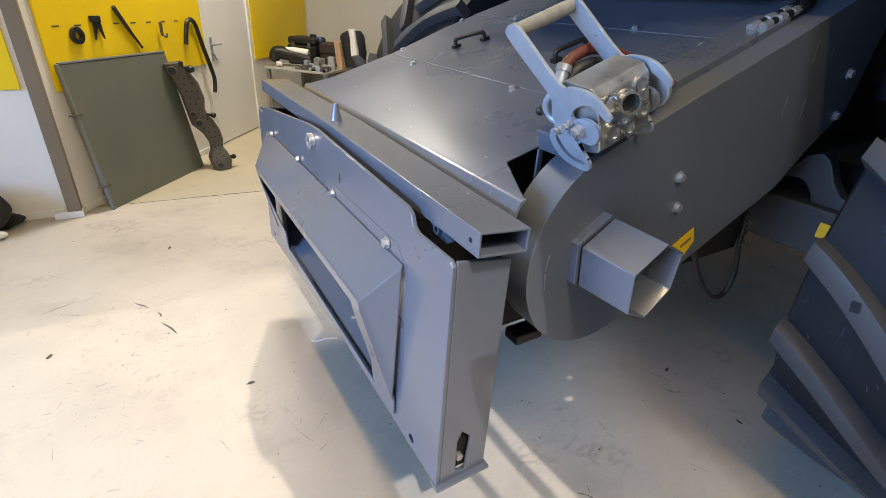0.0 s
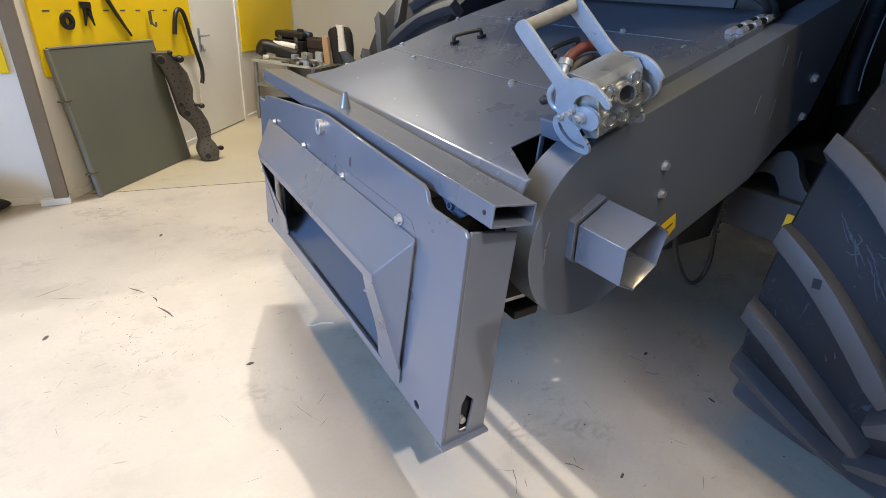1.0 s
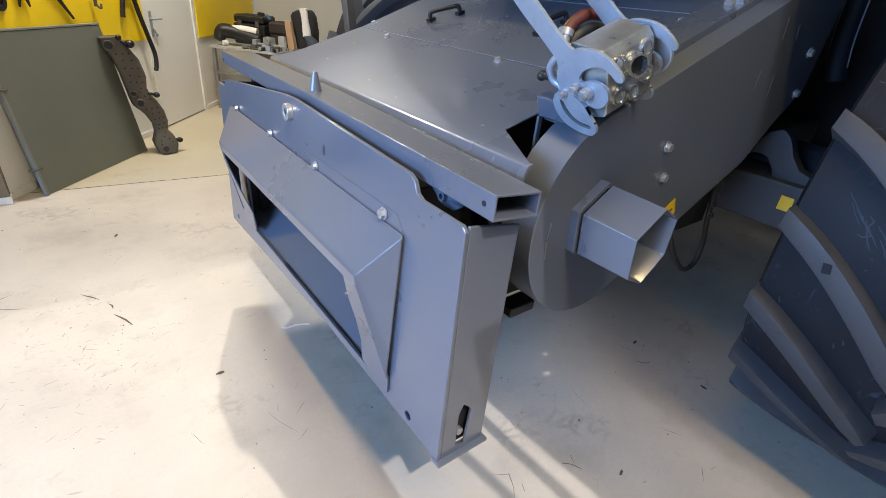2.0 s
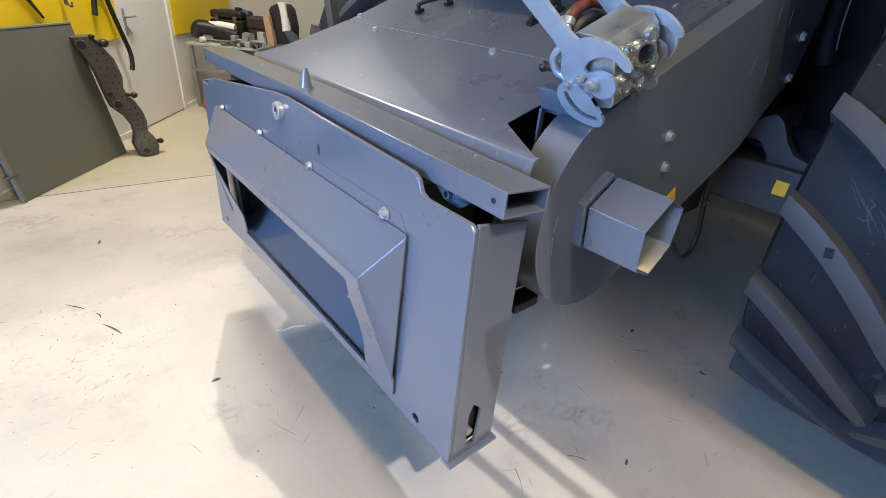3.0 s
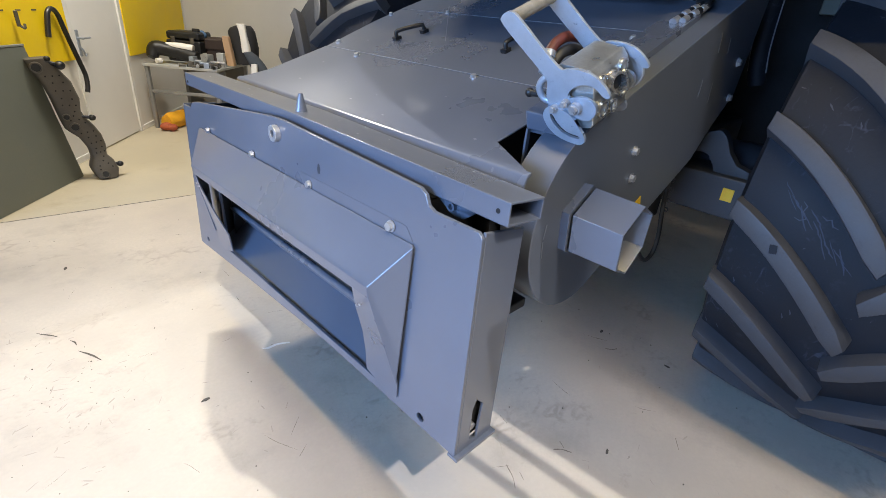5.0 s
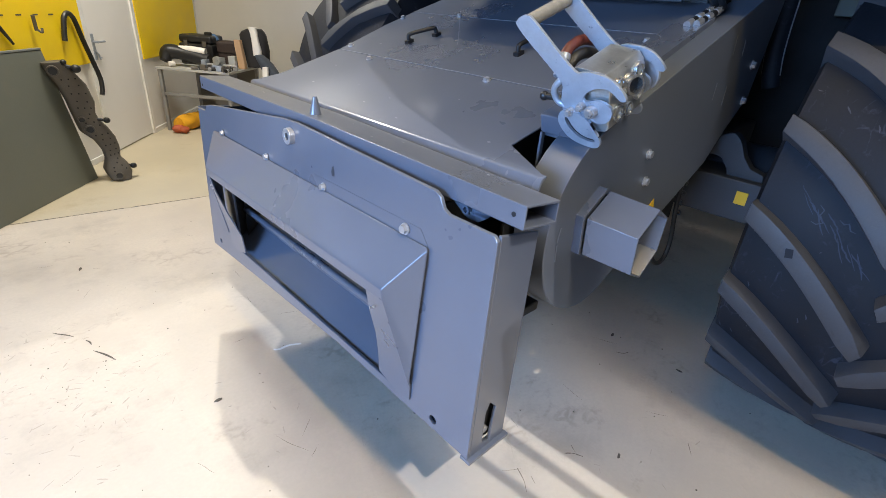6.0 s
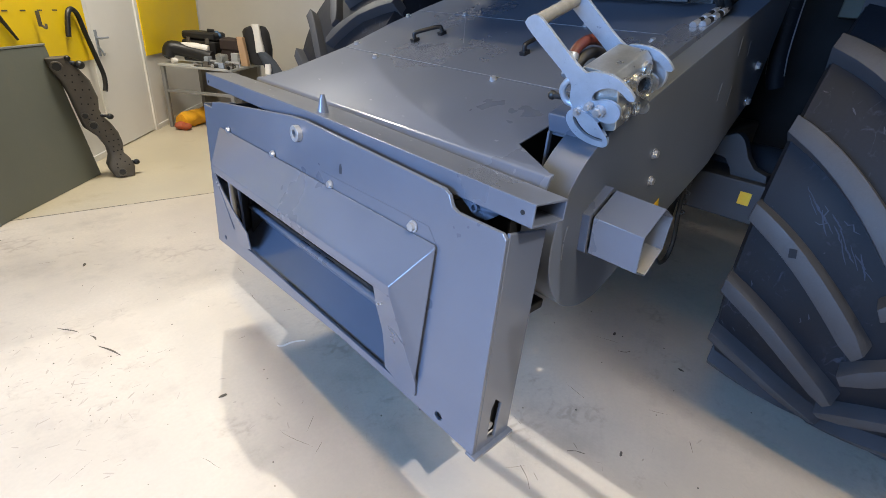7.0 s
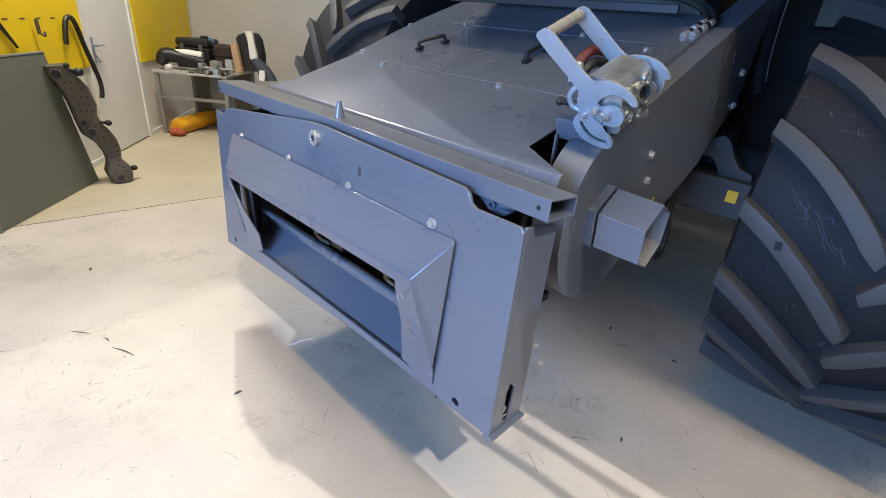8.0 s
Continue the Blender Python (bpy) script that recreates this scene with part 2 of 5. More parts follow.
def plate(outer, holes, to_world, depth, bm=None):
    """A flat plate with holes: outline in (u, v), thickness from 0 to depth in w; to_world(u, v, w) gives the place."""
    bm = bm or bmesh.new()
    loops = [list(outer)] + [list(h) for h in holes]
    pts = [Vector(p) for loop in loops for p in loop]
    edges, start = [], 0
    for loop in loops:
        edges += [(start + i, start + (i + 1) % len(loop)) for i in range(len(loop))]
        start += len(loop)
    out = geometry.delaunay_2d_cdt(pts, edges, [], 0, 1e-6)
    co, tris = out[0], out[2]
    low = [bm.verts.new(to_world(p.x, p.y, 0)) for p in co]
    top = [bm.verts.new(to_world(p.x, p.y, depth)) for p in co]
    for t in tris:
        c = sum((co[i] for i in t), Vector((0, 0))) / len(t)
        if inside(c, loops[0]) and not any(inside(c, h) for h in loops[1:]):
            bm.faces.new([low[i] for i in t])
            bm.faces.new([top[i] for i in reversed(t)])
    for a, b in out[1]:
        mid = (co[a] + co[b]) / 2
        n = Vector((co[b].y - co[a].y, co[a].x - co[b].x))
        if n.length < 1e-9:
            continue
        n = n.normalized() * 1e-4
        solid = [inside(mid + s * n, loops[0]) and not any(inside(mid + s * n, h) for h in loops[1:]) for s in (1, -1)]
        if solid[0] != solid[1]:
            bm.faces.new((low[a], low[b], top[b], top[a]))
    for v in [v for v in bm.verts if not v.link_faces]:
        bm.verts.remove(v)
    return bm


def cyl(bm, a, b, r, r2=None, n=20, caps=True):
    """A round bar or cone from a to b."""
    a, b = Vector(a), Vector(b)
    q = (b - a).to_track_quat("Z", "Y")
    rings = []
    for p, rad in ((a, r), (b, r if r2 is None else r2)):
        rings.append([bm.verts.new(p + q @ Vector((rad * math.cos(2 * math.pi * i / n), rad * math.sin(2 * math.pi * i / n), 0))) for i in range(n)])
    for i in range(n):
        bm.faces.new((rings[0][i], rings[0][(i + 1) % n], rings[1][(i + 1) % n], rings[1][i]))
    if caps:
        bm.faces.new(rings[0][::-1])
        bm.faces.new(rings[1])
    return bm


def pipe(bm, a, b, r_out, r_in, n=24):
    """An open pipe with wall thickness."""
    a, b = Vector(a), Vector(b)
    q = (b - a).to_track_quat("Z", "Y")
    rings = [[bm.verts.new(p + q @ Vector((rad * math.cos(2 * math.pi * i / n), rad * math.sin(2 * math.pi * i / n), 0))) for i in range(n)]
             for p, rad in ((a, r_out), (b, r_out), (b, r_in), (a, r_in))]
    for k in range(4):
        for i in range(n):
            bm.faces.new((rings[k][i], rings[k][(i + 1) % n], rings[(k + 1) % 4][(i + 1) % n], rings[(k + 1) % 4][i]))
    return bm


def smooth_path(points, steps=8):
    """A curve through the points (Catmull-Rom)."""
    pts = [Vector(p) for p in points]
    pts = [2 * pts[0] - pts[1]] + pts + [2 * pts[-1] - pts[-2]]
    out = []
    for i in range(1, len(pts) - 2):
        p0, p1, p2, p3 = pts[i - 1:i + 3]
        for k in range(steps):
            t = k / steps
            out.append(0.5 * (2 * p1 + (p2 - p0) * t + (2 * p0 - 5 * p1 + 4 * p2 - p3) * t * t + (3 * p1 - p0 - 3 * p2 + p3) * t ** 3))
    return out + [pts[-2]]


def tube(bm, points, r, n=12, steps=8, radii=None):
    path = smooth_path(points, steps)
    rings, q = [], None
    for i, p in enumerate(path):
        d = (path[min(i + 1, len(path) - 1)] - path[max(i - 1, 0)]).normalized()
        if q is None:
            q = d.to_track_quat("Z", "Y")
        else:
            q = (q @ Vector((0, 0, 1))).rotation_difference(d) @ q
        rad = r if radii is None else float(np.interp(i / (len(path) - 1), np.linspace(0, 1, len(radii)), radii))
        rings.append([bm.verts.new(p + q @ Vector((rad * math.cos(2 * math.pi * k / n), rad * math.sin(2 * math.pi * k / n), 0))) for k in range(n)])
    for a, b in zip(rings, rings[1:]):
        for k in range(n):
            bm.faces.new((a[k], a[(k + 1) % n], b[(k + 1) % n], b[k]))
    bm.faces.new(rings[0][::-1])
    bm.faces.new(rings[-1])
    return bm


def lathe(bm, profile, centre, axis="y", n=48, closed=False):
    """Turns (along, radius) pairs round an axis through centre."""
    rings = []
    for along, r in profile:
        ring = []
        for i in range(n):
            c, s = r * math.cos(2 * math.pi * i / n), r * math.sin(2 * math.pi * i / n)
            v = {"y": (c, along, s), "x": (along, c, s), "z": (c, s, along)}[axis]
            ring.append(bm.verts.new(Vector(centre) + Vector(v)))
        rings.append(ring)
    pairs = list(zip(rings, rings[1:])) + ([(rings[-1], rings[0])] if closed else [])
    for a, b in pairs:
        for i in range(n):
            bm.faces.new((a[i], a[(i + 1) % n], b[(i + 1) % n], b[i]))
    return bm


def ball(bm, centre, r, squash=(1, 1, 1), seg=16):
    made = bmesh.ops.create_uvsphere(bm, u_segments=seg, v_segments=seg // 2 + 2, radius=r)
    bmesh.ops.transform(bm, matrix=Matrix.Translation(centre) @ Matrix.Diagonal((*squash, 1)), verts=made["verts"])
    return bm


def arc(cx, cy, r, a0, a1, n=8):
    return [(cx + r * math.cos(radians(a0 + (a1 - a0) * i / n)), cy + r * math.sin(radians(a0 + (a1 - a0) * i / n))) for i in range(n + 1)]


def hex_bolt(place, normal, r, parent, name="bolt", washer=1.3, mat=None):
    """A hexagon bolt head with its washer."""
    n, p = Vector(normal).normalized(), Vector(place)
    bm = bmesh.new()
    cyl(bm, p, p + n * r * 0.25, r * washer, n=16)
    cyl(bm, p + n * r * 0.25, p + n * r * 1.05, r, r * 0.93, n=6)
    return part(name, bm, mat or BOLT, parent, smooth=False)


# ---- the room ----
ALONG = Vector((0.6157, 0.788, 0))      # the tool wall runs this way
INTO = Vector((0.788, -0.6157, 0))      # from the tool wall into the room
POST_FOOT = Vector((-0.54, 4.32, 0))
U_DOOR, U_DOOR_END, U_CORNER = 2.03, 2.95, 4.84


def on_wall(u, out, z):
    return POST_FOOT + ALONG * u + INTO * out + Vector((0, 0, z))


def wall_box(name, u0, u1, o0, o1, z0, z1, mat, parent=None, label="", bevel=0.0):
    bm = bmesh.new()
    vs = [bm.verts.new(on_wall(u, o, z)) for u in (u0, u1) for o in (o0, o1) for z in (z0, z1)]
    for f in ((0, 1, 3, 2), (4, 6, 7, 5), (0, 4, 5, 1), (2, 3, 7, 6), (0, 2, 6, 4), (1, 5, 7, 3)):
        bm.faces.new([vs[i] for i in f])
    return part(name, bm, mat, parent, label, bevel)


CORNER = on_wall(U_CORNER, 0, 0)
# unseen wall height, made low so that light passes over
LOW_WALL_TOP = 2.35
def joint_y(x):
    return 4.86 - 0.0973 * (x + 5.0)


tagged(part("floor", plate([(-9, -8), (9, -8), (9, joint_y(9)), (-9, joint_y(-9))], [], lambda u, v, w: (u, v, w), -0.2), FLOOR), "pale painted concrete workshop floor, scuffed and stained", "floor", kind="structure")
tagged(part("floor", plate([(-9, joint_y(-9) + 0.006), (9, joint_y(9) + 0.006), (9, 11), (-9, 11)], [], lambda u, v, w: (u, v, w), -0.2), FLOOR_FAR), "yellowish beige painted concrete floor along the tool wall", "floor", kind="structure")
# unseen ceiling openings, each cut to a wanted sun patch on the floor; strips left between cast its shadows
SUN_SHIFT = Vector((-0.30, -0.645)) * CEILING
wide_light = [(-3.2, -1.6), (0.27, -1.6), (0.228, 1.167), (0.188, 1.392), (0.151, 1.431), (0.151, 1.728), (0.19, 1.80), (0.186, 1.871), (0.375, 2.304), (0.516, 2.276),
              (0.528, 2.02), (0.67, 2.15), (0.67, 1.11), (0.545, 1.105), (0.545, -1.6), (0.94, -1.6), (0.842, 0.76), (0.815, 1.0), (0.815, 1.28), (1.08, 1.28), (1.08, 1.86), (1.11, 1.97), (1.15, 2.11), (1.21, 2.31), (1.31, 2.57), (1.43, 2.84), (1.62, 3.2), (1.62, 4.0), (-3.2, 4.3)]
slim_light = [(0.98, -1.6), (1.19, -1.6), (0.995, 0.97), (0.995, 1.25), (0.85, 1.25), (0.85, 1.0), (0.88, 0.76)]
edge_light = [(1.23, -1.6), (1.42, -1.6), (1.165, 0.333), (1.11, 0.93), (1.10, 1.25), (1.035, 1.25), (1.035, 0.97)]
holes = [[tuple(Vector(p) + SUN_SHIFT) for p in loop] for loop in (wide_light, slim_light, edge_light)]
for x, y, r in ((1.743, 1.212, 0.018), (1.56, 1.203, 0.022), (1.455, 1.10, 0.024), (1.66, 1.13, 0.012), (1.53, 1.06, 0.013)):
    # small ceiling holes added to throw the sun spots under the machine
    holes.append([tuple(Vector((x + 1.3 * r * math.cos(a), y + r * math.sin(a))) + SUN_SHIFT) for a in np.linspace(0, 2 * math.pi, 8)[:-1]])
tagged(part("ceiling", plate([(-9, -8), (9, -8), (9, 11), (-9, 11)], holes, lambda u, v, w: (u, v, CEILING + w), 0.03), CEIL), "unseen pale ceiling with openings cut to shape the sunlight", "ceiling", kind="structure")

# pane added out of view to fade the sun patch out at its far end
sun_fade = bpy.data.materials.new("sun_fade_pane")
sun_fade.use_nodes = True
gn, gl = sun_fade.node_tree.nodes, sun_fade.node_tree.links
clear, blend, where, ramp_y, spots, total = (gn.new("ShaderNode" + k) for k in ("BsdfTransparent", "MixShader", "TexCoord", "SeparateXYZ", "TexNoise", "MapRange"))
gn["Principled BSDF"].inputs["Base Color"].default_value, gn["Principled BSDF"].inputs["Roughness"].default_value = (0.55, 0.53, 0.48, 1), 0.8
spots.inputs["Scale"].default_value, spots.inputs["Detail"].default_value = 5.0, 6.0
both = gn.new("ShaderNodeMath")
both.operation, both.inputs[1].default_value = "MULTIPLY_ADD", 0.25
gl.new(where.outputs["Object"], ramp_y.inputs[0])
gl.new(where.outputs["Object"], spots.inputs["Vector"])
gl.new(spots.outputs["Fac"], both.inputs[0])
gl.new(ramp_y.outputs["Y"], both.inputs[2])
gl.new(both.outputs[0], total.inputs["Value"])
total.inputs["From Min"].default_value, total.inputs["From Max"].default_value = -0.1, 1.05
gl.new(total.outputs["Result"], blend.inputs["Fac"])
gl.new(clear.outputs[0], blend.inputs[1])
gl.new(gn["Principled BSDF"].outputs[0], blend.inputs[2])
gl.new(blend.outputs[0], gn["Material Output"].inputs["Surface"])
pane = part("sun_filter_pane", boxes(((0.0, 0.0, 0.0), (5.2, 1.7, 0.006))), sun_fade, smooth=False)
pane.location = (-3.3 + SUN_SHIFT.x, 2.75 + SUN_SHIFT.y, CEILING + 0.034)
tagged(pane, "unseen pane that fades the sunlight out towards one end", "roof window", kind="structure")

# pane added out of view to dim the sun on one strip of floor
tint = bpy.data.materials.new("sun_dimming_pane")
tint.use_nodes = True
tinted = tint.node_tree.nodes.new("ShaderNodeBsdfTransparent")
tinted.inputs["Color"].default_value = (0.90, 0.91, 0.91, 1)
tint.node_tree.links.new(tinted.outputs[0], tint.node_tree.nodes["Material Output"].inputs["Surface"])
pane = part("sun_filter_pane", boxes(((0.125 + SUN_SHIFT.x, 1.45 + SUN_SHIFT.y, CEILING + 0.045), (0.66 + SUN_SHIFT.x, 4.3 + SUN_SHIFT.y, CEILING + 0.0452))), tint, smooth=False)
tagged(pane, "unseen pane that dims one strip of sunlight", "roof window", kind="structure")

# tool wall with its doorway
bm = plate([(-0.0, 0), (U_DOOR, 0), (U_DOOR, 2.06), (U_DOOR_END, 2.06), (U_DOOR_END, 0), (U_CORNER + 0.2, 0), (U_CORNER + 0.2, LOW_WALL_TOP), (0, LOW_WALL_TOP)], [],
           lambda u, v, w: on_wall(u, -w, v), 0.2)
tagged(part("wall_north", bm, WALL), "white painted workshop wall behind yellow boards", "wall", kind="structure")
bm = boxes(((-5.0, 4.33, 0), (-0.54, 4.53, LOW_WALL_TOP)))
tagged(part("wall_west", bm, WALL), "white painted workshop wall beside a post", "wall", kind="structure")
bm = plate([(-4.6, 0), (6.2, 0), (6.2, CEILING), (-4.6, CEILING)], [], lambda u, v, w: CORNER + INTO * u + ALONG * w + Vector((0, 0, v)), 0.2)
tagged(part("wall_east", bm, WALL_GREY), "plain light grey workshop wall behind the bench", "wall", kind="structure")
END = CORNER + INTO * 6.2
# unseen closing walls, made dark so little light bounces onto the machine's side
tagged(part("wall_far", boxes(((END.x, -4.2, 0), (END.x + 0.2, END.y + 0.2, CEILING))), WALL_DARK), "plain dull grey workshop wall", "wall", kind="structure")
tagged(part("wall_south", boxes(((-5.2, -4.4, 0), (END.x + 0.2, -4.2, CEILING))), WALL_DARK), "plain dull grey workshop wall", "wall", kind="structure")
bm = plate([(-4.2, 0), (-2.2, 0), (-2.2, 3.6), (2.6, 3.6), (2.6, 0), (10.8, 0), (10.8, CEILING), (-4.2, CEILING)], [], lambda u, v, w: (-5.0 - w, u, v), 0.2)
tagged(part("wall_gate", bm, WALL), "white workshop wall with a wide open gateway", "wall", kind="structure")

tagged(part("wall_hall", boxes(((-5.2, 10.8, 0), (END.x + 0.2, 11.0, CEILING))), WALL), "plain white outer wall of the hall", "wall", kind="structure")

# baseboards
tagged(part("baseboard", boxes(((-5.0, 4.315, 0), (-0.63, 4.33, 0.055))), TRIM, bevel=0.003), "low white baseboard", "baseboard", kind="structure")
tagged(wall_box("baseboard", 0.02, U_DOOR - 0.06, 0.0, 0.014, 0, 0.055, TRIM, bevel=0.003), "low white baseboard", "baseboard", kind="structure")
tagged(wall_box("baseboard", U_DOOR_END + 0.03, U_CORNER, 0.0, 0.014, 0, 0.055, TRIM, bevel=0.003), "low white baseboard", "baseboard", kind="structure")

# the post at the corner of the two walls
post = thing("corner_post", (-0.58, 4.29, 0), "brown-grey steel corner post on a low white sill", "post", kind="structure")
part("shaft", boxes(((-0.612, 4.245, 0.05), (-0.528, 4.328, LOW_WALL_TOP))), POST, post, bevel=0.004)
part("sill", boxes(((-0.70, 4.245, 0), (-0.52, 4.3, 0.05))), TRIM, post, bevel=0.003)

# door
door = thing("door_1", on_wall(U_DOOR, 0, 0), "closed white door with a lever handle", "door", kind="structure")
wall_box("leaf", U_DOOR + 0.012, U_DOOR_END - 0.012, -0.06, -0.004, 0.012, 2.045, DOOR, door, bevel=0.003)
wall_box("frame", U_DOOR - 0.055, U_DOOR + 0.008, -0.05, 0.012, 0, 2.11, TRIM, door, bevel=0.003)
wall_box("frame", U_DOOR_END - 0.008, U_DOOR_END + 0.055, -0.05, 0.012, 0, 2.11, TRIM, door, bevel=0.003)
wall_box("frame", U_DOOR + 0.008, U_DOOR_END - 0.008, -0.05, 0.012, 2.05, 2.11, TRIM, door, bevel=0.003)
wall_box("threshold", U_DOOR + 0.008, U_DOOR_END - 0.008, -0.08, -0.062, 0, 0.02, FLECK, door)
bm = bmesh.new()
uh = U_DOOR + 0.075
cyl(bm, on_wall(uh, -0.005, 1.06), on_wall(uh, 0.05, 1.06), 0.011)
tube(bm, [on_wall(uh, 0.045, 1.06), on_wall(uh + 0.04, 0.048, 1.06), on_wall(uh + 0.12, 0.045, 1.06)], 0.009)
part("lever", bm, ZINC, door, "grey metal lever")
wall_box("lock_plate", uh - 0.02, uh + 0.02, -0.004, 0.004, 0.90, 1.13, ZINC, door, bevel=0.002)
bm = bmesh.new()
tube(bm, [on_wall(uh, 0.0, 0.985), on_wall(uh + 0.012, 0.02, 0.95), on_wall(uh + 0.03, 0.02, 0.905), on_wall(uh + 0.05, 0.02, 0.92)], 0.007)
part("key_tag", bm, ZINC, door)

# yellow boards
for name, u0, u1, z0 in (("tool_board", 0.09, U_DOOR - 0.075, 0.885), ("tool_board", U_DOOR_END + 0.0, U_CORNER - 0.1, 0.825)):
    b = thing(name, on_wall((u0 + u1) / 2, 0, z0), "bright yellow tool board on a white wall", "tool board", "yellow tool boards")
    wall_box("board", u0 + (0.06 if u0 > 1 else 0), u1, 0.002, 0.02, z0, 2.0, YELLOW, b, bevel=0.003)
    for k in range(int((u1 - u0) / 0.19)):
        if u0 < 1:
            wall_box("slot", u0 + 0.1 + k * 0.19, u0 + 0.16 + k * 0.19, 0.0195, 0.022, 1.295, 1.305, FLECK, b)
b = thing("tool_board", (-1.3, 4.33, 0.92), "bright yellow tool board on a white wall", "tool board", "yellow tool boards")
part("board", boxes(((-2.6, 4.31, 0.92), (-0.655, 4.329, 2.0))), YELLOW, b, bevel=0.003)

# ---- the machine ----
machine = thing("forestry_machine", (1.5, 1.64, 0), "slate grey machine with wide front hitch and huge lugged tyres", "vehicle")
MID = 1.64


def front(u, v, w):
    """Across the machine, up, and forwards from the front plate."""
    return (0.495 - w, u, v)


# front plate, its opening and its bent sides
outer = [(0.742, 0.462), (1.40, 0.468), (2.0, 0.435), (2.555, 0.40), (2.53, 0.75), (2.505, 1.097), (2.42, 1.097), (2.395, 1.125), (2.33, 1.138),
         (1.69, 1.207), (1.60, 1.211), (0.945, 1.186), (0.925, 1.175), (0.912, 1.15), (0.895, 1.142), (0.755, 1.142), (0.742, 1.13)]
opening = [(1.06, 0.50), (2.20, 0.50), (2.24, 0.98), (1.02, 0.98)]
hole = arc(0.885, 0.498, 0.014, 0, 330, 10)
hole2 = arc(2.45, 0.453, 0.012, 0, 330, 10)
front_plate = part("front_plate", plate(outer, [opening, hole, hole2], front, -0.012), PAINT, machine, bevel=0.003)
bm = plate([(0.507, 0.462), (0.65, 0.462), (0.648, 1.12), (0.507, 1.142)], [[(0.555, 0.49), (0.585, 0.475), (0.593, 0.60), (0.565, 0.63), (0.553, 0.60)]],
           lambda u, v, w: (u, 0.742 + w, v), 0.010)
part("end_plate", bm, PAINT, machine, bevel=0.003)
bm = plate([(0.507, 0.40), (0.65, 0.40), (0.648, 1.09), (0.507, 1.097)], [], lambda u, v, w: (u, 2.53 + w, v), 0.010)
part("end_plate", bm, PAINT, machine, bevel=0.003)
part("foot_lip", boxes(((0.492, 0.728, 0.452), (0.66, 0.765, 0.463))), PAINT, machine, bevel=0.002)
part("slot_pin", cyl(bmesh.new(), (0.575, 0.753, 0.515), (0.575, 0.769, 0.515), 0.011), BOLT, machine)

# black sheet added behind the slot so that it looks dark
part("inner_stiffener", boxes(((0.51, 0.768, 0.465), (0.648, 0.774, 1.10))), SHADE_BLACK, machine)
for y, z in ((0.885, 0.498), (2.45, 0.453)):
    part("hole_backing", cyl(bmesh.new(), (0.5085, y, z), (0.512, y, z), 0.02, n=14), SHADE_BLACK, front_plate)

# hood over the opening
HX, HZ = 0.403, 0.908
bm = bmesh.new()
T = {}
pts = dict(a=(0.4915, 0.955, 1.032), b=(0.4915, 2.318, 1.032), c=(HX, 2.225, HZ), d=(HX, 1.022, HZ), a2=(0.487, 0.947, 1.026), b2=(0.487, 2.325, 1.026),
           lr=(0.483, 0.983, 0.56), ll=(0.483, 2.29, 0.56), e=(HX + 0.004, 1.022, 0.872), f=(HX + 0.004, 2.225, 0.872))
T = {k: bm.verts.new(v) for k, v in pts.items()}
for f in (("a", "b", "c", "d"), ("a", "d", "a2"), ("b", "b2", "c"), ("c", "d", "e", "f")):
    bm.faces.new([T[k] for k in f])
for s, corner in ((("a2", "d", "e", "lr"), 0), (("b2", "ll", "f", "c"), 1)):
    bm.faces.new([T[k] for k in s])
hood = part("hood", bm, PAINT, machine, smooth=False)
mod = hood.modifiers.new("thickness", "SOLIDIFY")
mod.thickness, mod.offset = 0.006, 0
mod = hood.modifiers.new("bevel", "BEVEL")
mod.width, mod.segments, mod.limit_method = 0.003, 2, "ANGLE"
for s in (1, -1):
    off = 0.039 if s > 0 else 0.066
    inner = [(0.075, 0.872), (0.079, 0.80), (0.085, 0.70), (0.11, 0.60), (0.11, 0.52)] if s > 0 else [(0.008, 0.872), (0.016, 0.80), (0.034, 0.70), (0.085, 0.60), (0.095, 0.52)]
    bm = plate([(0.0, 0.872), *inner, (0.0, 0.495), (-off, 0.506), (-off, 0.56), (-off / 2, 0.716)], [],
               lambda u, v, w: ((0.407 + 0.08 * max(0.0, min(1.0, (0.85 - v) / 0.27)) + w) if v > 0.53 else 0.487 + w, (1.022 + u) if s > 0 else (2.225 - u), v), 0.006)
    cheek = part("cheek_flange", bm, PAINT, machine, bevel=0.001)
    for dy, dz in ((0.03, 0.84), (0.045, 0.83)):
        hex_bolt((0.404, (1.022 + dy) if s > 0 else (2.225 - dy), dz), (-1, 0, 0), 0.004, cheek, washer=1.1)
    part("cheek_foot", boxes(((0.4922, 1.0 if s > 0 else 2.185, 0.503), (0.4958, 1.095 if s > 0 else 2.28, 0.56))), PAINT, machine, bevel=0.002)
part("hood_flange", plate([(0.957, 1.02), (1.50, 1.02), (1.50, 1.0705), (0.985, 1.072), (0.957, 1.037)], [], lambda u, v, w: (0.4935 + w, u, v), 0.0014), PAINT, machine)
for y, z, r in ((1.041, 1.052, 0.013), (1.443, 1.044, 0.011), (1.833, 1.041, 0.011), (2.235, 1.04, 0.011)):
    hex_bolt((0.492, y, z), (-1, 0, 0), r, front_plate, washer=1.25)
# tray and bars seen in the opening
bm = plate([(-0.02, 0.0), (1.33, 0.0), (1.33, 0.16), (-0.02, 0.16)], [], lambda u, v, w: (0.508 + 0.72 * v - 0.7 * w, 1.0 + u, 0.487 + 0.70 * v + 0.72 * w), -0.005)
part("tray", bm, PAINT, machine)
